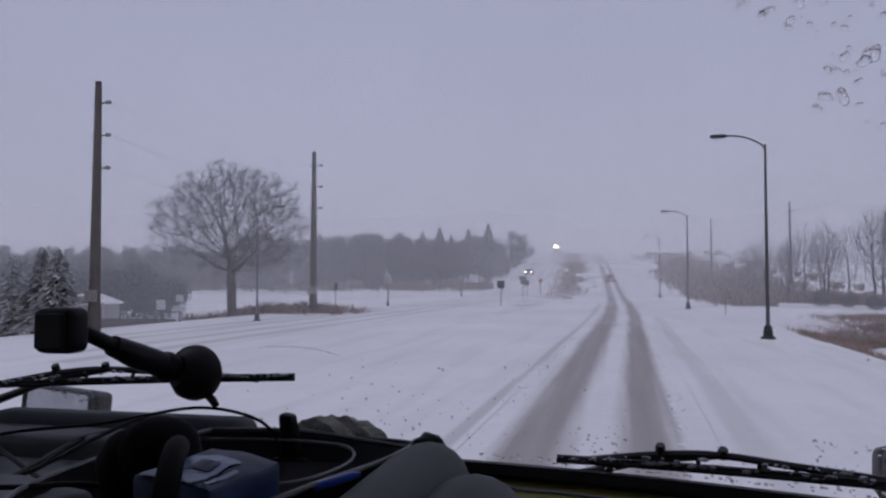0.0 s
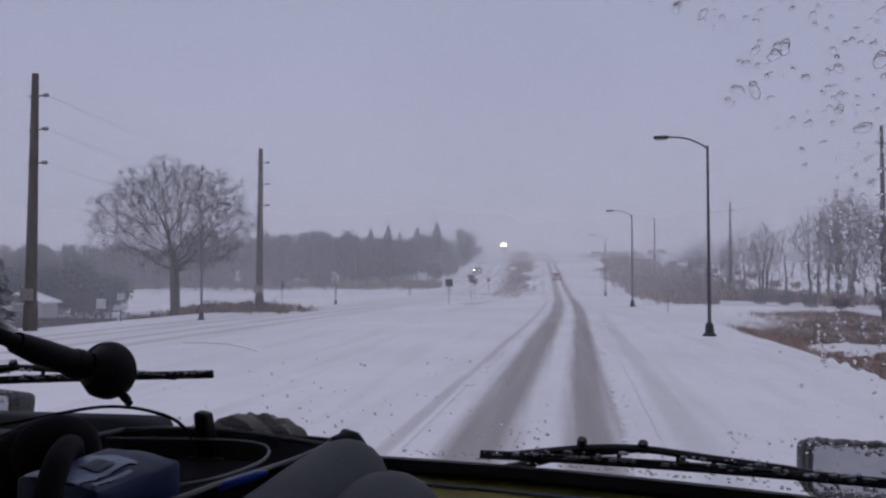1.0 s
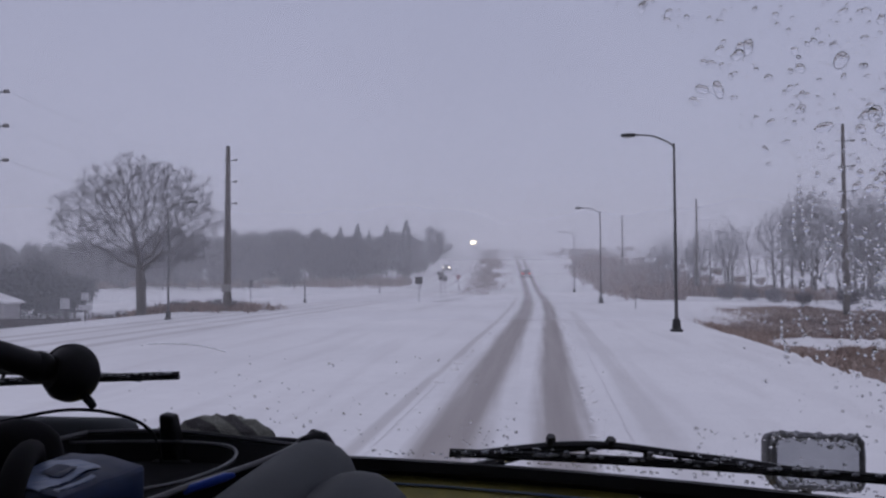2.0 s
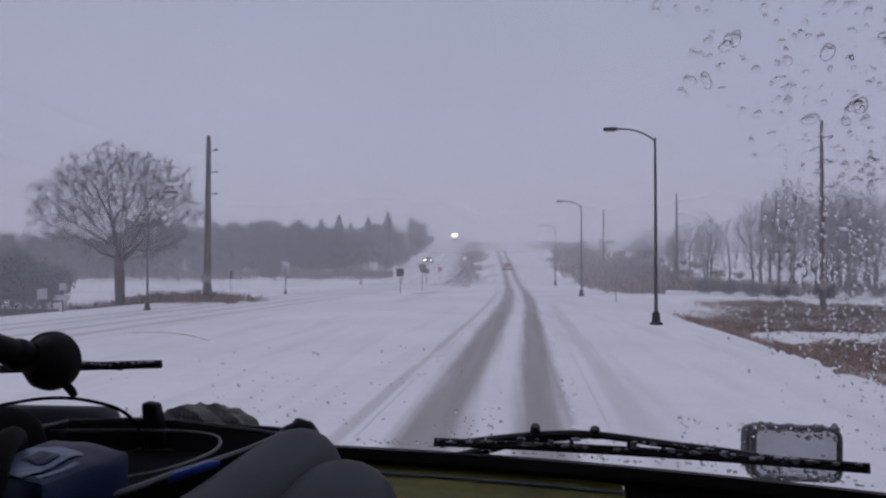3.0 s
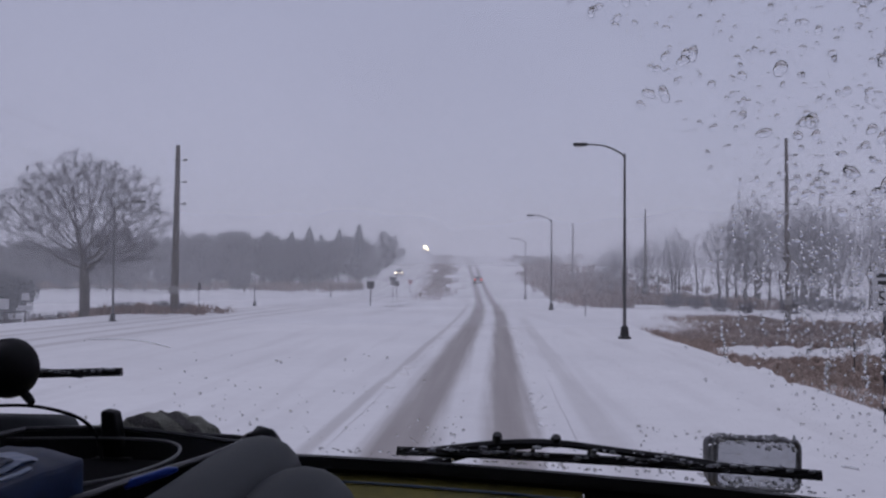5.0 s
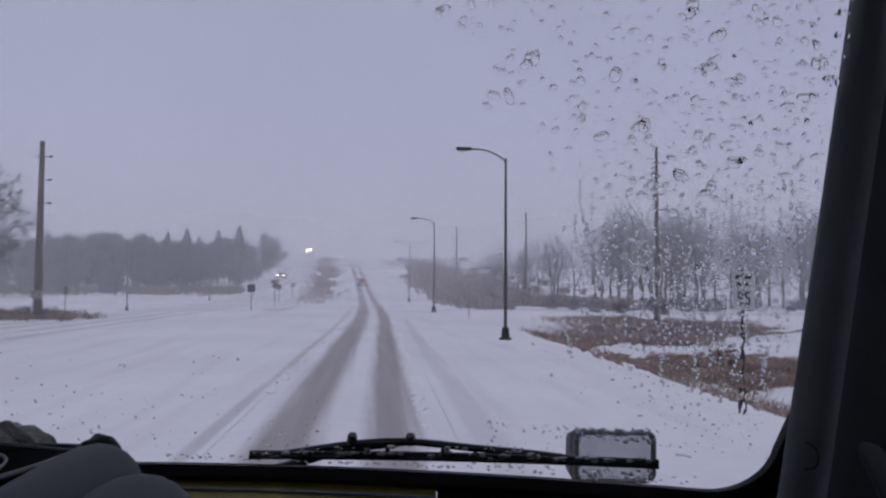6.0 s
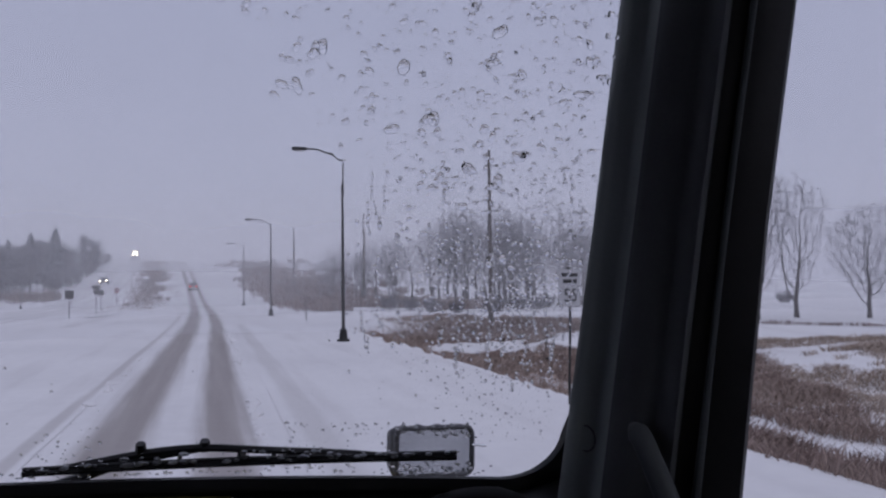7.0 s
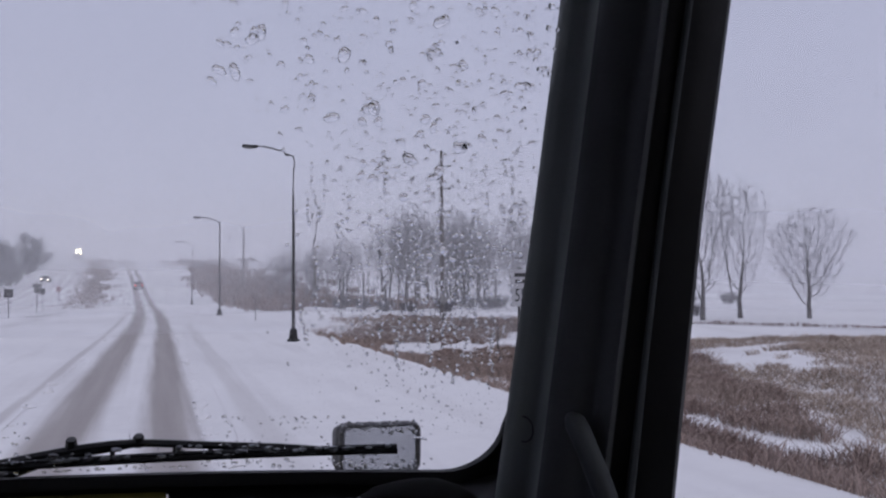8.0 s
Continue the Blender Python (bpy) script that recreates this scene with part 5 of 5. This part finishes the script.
# cab shell round the camera
into("cab_floor", boxed(-1.42, 0.62, -0.95, 0.95, 1.02, 1.12), LINER, truck)
into("cab_roof", boxed(-1.45, 0.65, -1.0, 0.62, 3.12, 3.24, 0.05, 2), LINER, truck)
into("cab_back", boxed(-1.42, 0.62, -1.0, -0.92, 1.1, 3.14), LINER, truck)
into("firewall", boxed(-1.42, 0.62, 0.90, 0.96, 1.1, 2.30), LINER, truck)
for sx, nm in ((0.60, "door"), (-1.44, "door")):
    d = into(nm, boxed(sx - 0.02, sx + 0.05, -0.92, 0.60, 1.05, 2.22, 0.015, 2), TRIM, truck)
    into("rear_post", boxed(sx - 0.02, sx + 0.05, -0.92, -0.78, 2.22, 3.13), TRIM, d)
    into("top_rail", boxed(sx - 0.02, sx + 0.05, -0.78, 0.45, 3.04, 3.13), TRIM, d)
    g = into("side_pane", boxed(sx + 0.012, sx + 0.017, -0.78, 0.74, 2.22, 3.04), GLASS, d, "side window pane")
    g.visible_shadow = False
    if sx > 0:
        spots = bmesh.new()
        rr = random.Random(4)
        for _ in range(34):
            r = 0.0006 + 0.0012 * rr.random() ** 2
            blob(spots, sx + 0.0175, rr.uniform(0.20, 0.52), rr.uniform(2.5, 2.95), r * 0.5, r, r * rr.uniform(1, 1.6), rr.random(), 0.2, 2, 1)
        w = into("window_drops", spots, WATER, g, "few drops on the side window", True, 170)
        w["kind"] = "stuff"


def pillar(sign):
    """The front pillar: trimmed inner face with a groove, a ridge and the black door seal; its shade is painted darker.
    """
    rows = ((2.05, .335, .675, .39, .60, .432, .560), (2.397, .367, .640, .418, .553, .470, .533), (2.63, .396, .620, .438, .526, .4945, .520), (2.822, .416, .600, .455, .500, .513, .498), (3.14, .447, .570, .485, .462, .546, .462))

    def sx(x):
        return x if sign > 0 else -0.8 - x
    a, b, dark = [], [], []
    for z, lx, ly, mx, my, rx, ry in rows:
        ux, uy = mx - lx, my - ly
        w = math.hypot(ux, uy)
        face = ((0, 0), (.04, .004), (.11, .0065), (.19, .0045), (.26, -.003), (.33, -.004), (.42, .002), (.52, .0065), (.62, .0068), (.72, .003), (.79, -.003), (.86, -.0035), (.93, .002), (1.0, .0025))
        g = [(lx + ux * s + uy / w * o, ly + uy * s - ux / w * o) for s, o in face]
        deep = (g[6][0] - uy / w * .035, g[6][1] + ux / w * .035)
        a.append([(sx(x), y, z) for x, y in g[:7] + [deep, (lx + .02, ly + .03)]])
        dark.append([(sx(x), y, z) for x, y in g[6:] + [(mx + .006, my + .004), (mx + .006, my + .03), (rx + .02, ry + .06), (lx + .08, ly + .06), deep]])
        s = [(mx + .008, my + .006), ((mx + rx) / 2, (my + ry) / 2 - .002), (rx - .006, ry - .004), (rx, ry), (rx + .006, ry + .02), (rx + .01, ry + .05), (mx + .012, my + .034)]
        b.append([(sx(x), y, z) for x, y in s])
    p = into("front_pillar", loft(bmesh.new(), a), TRIM, truck, "grey plastic front pillar trim", True, 75)
    into("shaded_trim", loft(bmesh.new(), dark), TRIM_SHADE_LINE, p, "pillar trim coloured darker to paint its shade", True, 75)
    into("door_seal", loft(bmesh.new(), b), RUBBER, p, "black rubber door seal", True)
    bead = [(sx(mx + (rx - mx) * .36), my + (ry - my) * .36 - .001, z) for z, lx, ly, mx, my, rx, ry in rows]
    into("trim_bead", tubed(smooth_path(bead, 4), [.0062 - .0006 * min(i, 6) for i in range(len(bead) * 4 - 3)], 8), DASH, p, "narrow dark grey bead along the seal", True)
    cx, cy = sx(.3828), .6137
    turn_ = [(cx + (.0095 * math.cos(k) * -.47) * (1 if sign > 0 else -1), cy + .0095 * math.cos(k) * .88, 2.459 + .0105 * math.sin(k)) for k in [2 * math.pi * i / 24 for i in range(25)]]
    into("screw_cap", tubed(turn_, .0007, 6, False), TRIM_SHADE_LINE, p, "round screw cover")
    hp = [(sx(.4035), .572, 2.474), (sx(.401), .556, 2.469), (sx(.404), .540, 2.446), (sx(.412), .528, 2.41), (sx(.420), .524, 2.36), (sx(.424), .545, 2.25)]
    into("grab_handle", tubed(smooth_path(hp, 5), [.004, .005, .006, .007] + [.0088] * 22, 12), DASH, p, "moulded grab handle", True)
    # solid black blob stands in for the shade behind the handle
    into("recess_shade", blob(bmesh.new(), sx(.422), .592, 2.43, .016, .018, .05, 2, .05, 2), BLACK, p, "black blob painting the shade behind the handle", True)


pillar(1)
pillar(-1)


# ---- dashboard ----
dash_top = bmesh.new()
prof = [(.30, 2.28), (.36, 2.375), (.44, 2.400), (.60, 2.405), (.78, 2.402), (.90, 2.385), (.90, 2.20), (.30, 2.1)]
loft(dash_top, [[(x, y, z - dz) for y, z in prof] for x, dz in ((-1.36, 0), (-.5, 0), (-.30, .004), (-.25, .02))])
dash = into("dashboard", dash_top, DASH_LIT, truck, "grey plastic dashboard with a raised edge", True)
# the raised rail round the console, and the lower step beside it
rail = smooth_path([(-.188, .775, 2.405), (-.186, .74, 2.411), (-.186, .66, 2.412), (-.188, .56, 2.410), (-.196, .46, 2.408), (-.22, .36, 2.39)], 6)
rail = [p + Vector((-.027, 0, -.004)) for p in rail]
into("console_rail", tubed(rail, [.022, .033, .0385, .041] + [.042] * (len(rail) - 4), 20), DASH, dash, "rounded grey console edge", True)
into("rail_tip", blob(bmesh.new(), -.226, .80, 2.425, .022, .022, .022, 4, .25, 2), BLACK, dash, "", True)
low = smooth_path([(-.133, .705, 2.372), (-.130, .66, 2.383), (-.128, .60, 2.384), (-.128, .50, 2.376), (-.13, .40, 2.36)], 6)
low = [p + Vector((-.022, 0, .007)) for p in low]
into("console_step", tubed(low, [.028, .039, .044, .047] + [.050] * (len(low) - 4), 20), DASH, dash, "lower rounded grey step", True)
into("lower_dash", boxed(-.26, .62, .56, .62, 2.0, 2.345, .02, 3), DASH, dash)
led = bmesh.new()
loft(led, [[(x, pane_y(x, 2.375, -.004), 2.376), (x, pane_y(x, 2.363, -.05), 2.362), (x, .70, 2.330), (x, .62, 2.33), (x, .62, 2.30), (x, pane_y(x, 2.366, -.01), 2.31)] for x in (-.24, -.15, -.05, .03, .105)])
into("ledge_panel", led, YELLOW, dash, "olive-yellow panel under the windscreen")
led = bmesh.new()
loft(led, [[(x, pane_y(x, 2.375, -.004), 2.376), (x, pane_y(x, 2.363, -.05), 2.362), (x, .70, 2.333), (x, .62, 2.33), (x, .62, 2.30), (x, pane_y(x, 2.366, -.01), 2.31)] for x in (.107, .2, .3, .40)])
into("ledge_end", led, BLACK, dash)
lip = bmesh.new()
tube(lip, [(x, pane_y(x, 2.371, -.028), 2.3705) for x in (-.22, -.1, 0, .05, .104)], .0014, 6)
into("ledge_lip", lip, PALE, dash, "thin pale edge strip")
into("dash_hump", blob(bmesh.new(), .285, .61, 2.385, .065, .05, .042, 6, .04, 2), DASH_DARK, dash, "dark rounded hump by the pillar", True)

corner = bmesh.new()
loft(corner, [[(x, .60, 2.30), (x, .60, z), (x, .70, z), (x, .79, z), (x, .79, 2.25)] for x, z in ((.30, 2.372), (.36, 2.376), (.41, 2.392), (.47, 2.42))])
into("cowl_corner", corner, BLACK, dash, "black corner below the windscreen", True)

# open tray in the console
tray = bmesh.new()
rim_pts = smooth_path([(-.47, .835, 2.436), (-.37, .845, 2.437), (-.245, .835, 2.428), (-.218, .79, 2.437), (-.222, .70, 2.441), (-.24, .60, 2.446), (-.27, .52, 2.446), (-.37, .47, 2.445), (-.455, .50, 2.445), (-.485, .66, 2.442), (-.47, .835, 2.436)], 6)
rim_pts = [p + Vector((-.024, 0, -.004)) for p in rim_pts]
floor_pts = [Vector((-.409 + (p.x + .409) * .86, .66 + (p.y - .66) * .86, 2.4075)) for p in rim_pts]
inner = [Vector((-.409 + (p.x + .409) * .965, .66 + (p.y - .66) * .965, p.z)) for p in rim_pts]
outer = [Vector((p.x, p.y, 2.40)) for p in rim_pts]
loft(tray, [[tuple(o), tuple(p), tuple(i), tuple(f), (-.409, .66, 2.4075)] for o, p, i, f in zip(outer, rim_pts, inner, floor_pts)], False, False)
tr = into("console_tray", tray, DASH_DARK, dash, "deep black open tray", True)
into("tray_rim", tubed([p + Vector((0, 0, .002)) for p in rim_pts], .0024, 6, False), RIM_GLINT, tr, "grey rolled tray rim", True)
ring = smooth_path([(-.47, .80, 2.442), (-.368, .815, 2.442), (-.29, .79, 2.444), (-.258, .72, 2.446), (-.262, .64, 2.449), (-.285, .60, 2.450), (-.31, .575, 2.452)], 6)
ring = [p + Vector((-.024, 0, -.012)) for p in ring]
into("inner_ring", tubed(ring, .0016, 6), RIM_GLINT, tr, "thin curved rim inside the tray", True)
edge = smooth_path([(-.384, .852, 2.428), (-.311, .850, 2.429), (-.252, .838, 2.429), (-.246, .805, 2.429), (-.256, .74, 2.430), (-.270, .68, 2.431)], 6)
into("pocket_rim", tubed(edge, .0020, 6), RIM_GLINT, tr, "thin grey rim of the side pocket", True)
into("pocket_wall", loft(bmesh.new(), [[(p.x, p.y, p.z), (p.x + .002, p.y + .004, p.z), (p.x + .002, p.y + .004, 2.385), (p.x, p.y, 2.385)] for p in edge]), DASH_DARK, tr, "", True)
# added grey block, lightens the tray corner in place of the dash panel
pocket = boxed(-.575, -.462, .47, .585, 2.40, 2.436, .010, 3)
bmesh.ops.subdivide_edges(pocket, edges=pocket.edges, cuts=2, use_grid_fill=True)
for v in pocket.verts:
    if v.co.z > 2.42:
        v.co.z += .006 * noise.noise(v.co * 24) - .10 * (v.co.x + .52)
into("dash_filler", pocket, DASH_LIT, tr, "grey block added in place of the dash panel", True)
into("defrost_ledge", boxed(-1.36, -.60, .79, .895, 2.36, 2.4275, .012, 3), DASH_LIT, dash, "raised grey ledge along the glass", True)
into("hood_bulge", boxed(-.82, -.460, .845, .90, 2.36, 2.442, .018, 4), DASH, dash, "low grey hump at the foot of the glass", True)


# ---- things lying on the dashboard ----
def knit_hat():
    t = thing("knit_hat", -.356, .868, 2.386, "grey striped knit hat lying on the dashboard", "hat")
    bm = blob(bmesh.new(), .004, 0, .024, .060, .028, .040, 5, .16, 2.2, 4)
    for v in bm.verts:
        v.co.z += .0022 * math.sin((v.co.x + .4 * v.co.z) * 330)
        v.co.z = max(v.co.z, 0)
    part("knit_body", bm, WOOL, t, smooth=True)
    fold = blob(bmesh.new(), .036, -.004, .014, .030, .026, .024, 9, .2, 2.5, 3)
    part("fold", fold, WOOL, t, smooth=True)


knit_hat()


def dash_clip():
    t = thing("phone_clip", -.388, .826, 2.40, "small black upright clip on the dashboard", "clip")
    body = boxed(-.011, .011, -.010, .010, 0, .058, .004, 3)
    for v in body.verts:
        if v.co.z > .03:
            v.co.x -= .004 + (.006 if v.co.x > 0 else 0)
            v.co.z -= .18 * (v.co.x + .011)
    part("clip_body", body, BLACK, t, smooth=True)
    part("foot", boxed(-.022, .022, -.016, .016, -.001, .010, .004, 2), BLACK, t)


dash_clip()


def screen_mount():
    """Suction cup on the glass, jointed arm and square holder, all black."""
    x, z = -.548, 2.490
    y = pane_y(x, z)
    t = thing("suction_mount", x, y - .004, z, "black suction mount stuck to the windscreen", "phone mount")
    part("suction_cup", tubed([(.008, .002, .004), (.008, -.006, .004), (.008, -.010, .004), (.006, -.020, .005), (0, -.030, .008)], [.034, .034, .0325, .029, .019], 36), BLACK, t, smooth=True)
    part("lever", tubed([(.028, -.010, -.020), (.039, -.014, -.028), (.044, -.016, -.033)], [.005, .005, .004], 8), BLACK, t, smooth=True)
    part("knuckle", blob(bmesh.new(), -.010, -.038, .015, .019, .019, .018, 1, .02, 2), BLACK, t, smooth=True)
    part("arm", tubed([(-.010, -.038, .015), (-.021, -.09, .034), (-.026, -.12, .046)], [.0155, .0145, .0115], 14), BLACK, t, smooth=True)
    part("thin_arm", tubed([(-.026, -.12, .046), (-.032, -.168, .066)], [.0085, .008], 12), BLACK, t, smooth=True)
    h = part("holder", boxed(-.063, -.018, -.200, -.166, .043, .090, .009, 3), BLACK, t, "square black holder", True)
    part("pad", boxed(-.058, -.023, -.204, -.199, .048, .085, .002, 1), RUBBER, h)


screen_mount()


def radio_mic():
    t = thing("radio_microphone", -.410, .585, 2.405, "round black radio microphone standing in the tray", "microphone")
    part("head", blob(bmesh.new(), .006, 0, .058, .034, .034, .031, 3, .06, 2), DASH_DARK, t, smooth=True)
    part("grip", blob(bmesh.new(), -.020, .002, .044, .030, .030, .034, 5, .08, 2), DASH_DARK, t, smooth=True)
    part("neck", tubed(smooth_path([(.028, -.012, .054), (.054, -.052, .076), (.082, -.105, .082), (.098, -.140, .066), (.104, -.160, .010), (.104, -.160, -.012)], 4), .0085, 12), DASH_DARK, t, smooth=True)


radio_mic()


def packet():
    """A soft, half-collapsed foil packet lying in the tray."""
    t = thing("packet", -.329, .518, 2.409, "crumpled blue packet with a pale label", "packet", turn=-9)

    def crumple(bm):
        for v in bm.verts:
            c = Vector((v.co.x, v.co.y, 0))
            h = max(0, v.co.z) / .064
            v.co.x += .002 * h * noise.noise(c * 38 + Vector((3, 0, 0)))
            v.co.y += .002 * h * noise.noise(c * 38 + Vector((0, 7, 0)))
            v.co.z += h * (.003 * noise.noise(c * 30) + .002 * abs(noise.noise(c * 55 + Vector((0, 0, 4)))) - .10 * max(0, c.x) - .06 * max(0, -c.y))
        return bm

    def sheet(x0, x1, y0, y1, z, nx=12, ny=8):
        bm = bmesh.new()
        g = [[bm.verts.new((x0 + (x1 - x0) * i / nx, y0 + (y1 - y0) * j / ny, z)) for i in range(nx + 1)] for j in range(ny + 1)]
        low = [[bm.verts.new((x0 + (x1 - x0) * i / nx, y0 + (y1 - y0) * j / ny, z - .001)) for i in range(nx + 1)] for j in range(ny + 1)]
        for j in range(ny):
            for i in range(nx):
                bm.faces.new((g[j][i], g[j][i + 1], g[j + 1][i + 1], g[j + 1][i]))
                bm.faces.new((low[j][i], low[j + 1][i], low[j + 1][i + 1], low[j][i + 1]))
        return crumple(bm)
    bm = boxed(-.022, .044, -.046, .040, 0, .066, .004, 2)
    bmesh.ops.subdivide_edges(bm, edges=bm.edges, cuts=5, use_grid_fill=True)
    part("wrapper", crumple(bm), BLUE, t, smooth=True)
    part("label_field", sheet(-.016, .028, -.045, .012, .0672), PALE, t, "pale label")
    part("label_band", sheet(.004, .022, -.020, -.004, .0684, 6, 4), BLUE, t, "blue band on the label")
    part("flap", sheet(.034, .038, -.040, -.004, .0672, 2, 6), PALE, t, "pale folded seam")


packet()
pen = tagged(obj("pen", tubed([(-.276, .586, 2.4385), (-.270, .588, 2.4405), (-.240, .600, 2.4495), (-.233, .602, 2.451)], [.0015, .0034, .0034, .0016], 10), PEN_BLUE, True), "blue ballpoint pen resting on the tray rim", "pen")


def cable(points, r):
    ob = obj("cable", tubed(smooth_path(points, 8), r, 6), BLACK, True)
    return tagged(ob, "thin black charging cable lying over the dashboard", "cable", "cables")


cable([(-.80, .66, 2.412), (-.665, .70, 2.446), (-.58, .75, 2.452), (-.50, .80, 2.464), (-.441, .815, 2.456), (-.408, .816, 2.437), (-.395, .81, 2.405)], .0019)
cable([(-.66, .50, 2.408), (-.586, .62, 2.423), (-.57, .66, 2.431), (-.555, .72, 2.447), (-.54, .78, 2.453), (-.52, .82, 2.408)], .0022)
cable([(-0.557, 0.556, 2.425), (-0.57, 0.595, 2.425), (-0.592, 0.664, 2.425), (-0.619, 0.739, 2.425), (-0.636, 0.799, 2.425), (-0.627, 0.829, 2.425)], .0034)
cable([(-0.79, 0.815, 2.415), (-0.72, 0.764, 2.415), (-0.634, 0.698, 2.415), (-0.573, 0.652, 2.415), (-0.513, 0.604, 2.415), (-0.469, 0.57, 2.415)], .0026)
cable([(-.60, .47, 2.452), (-.545, .50, 2.448), (-.50, .53, 2.443), (-.462, .575, 2.436), (-.445, .62, 2.412)], .0024)
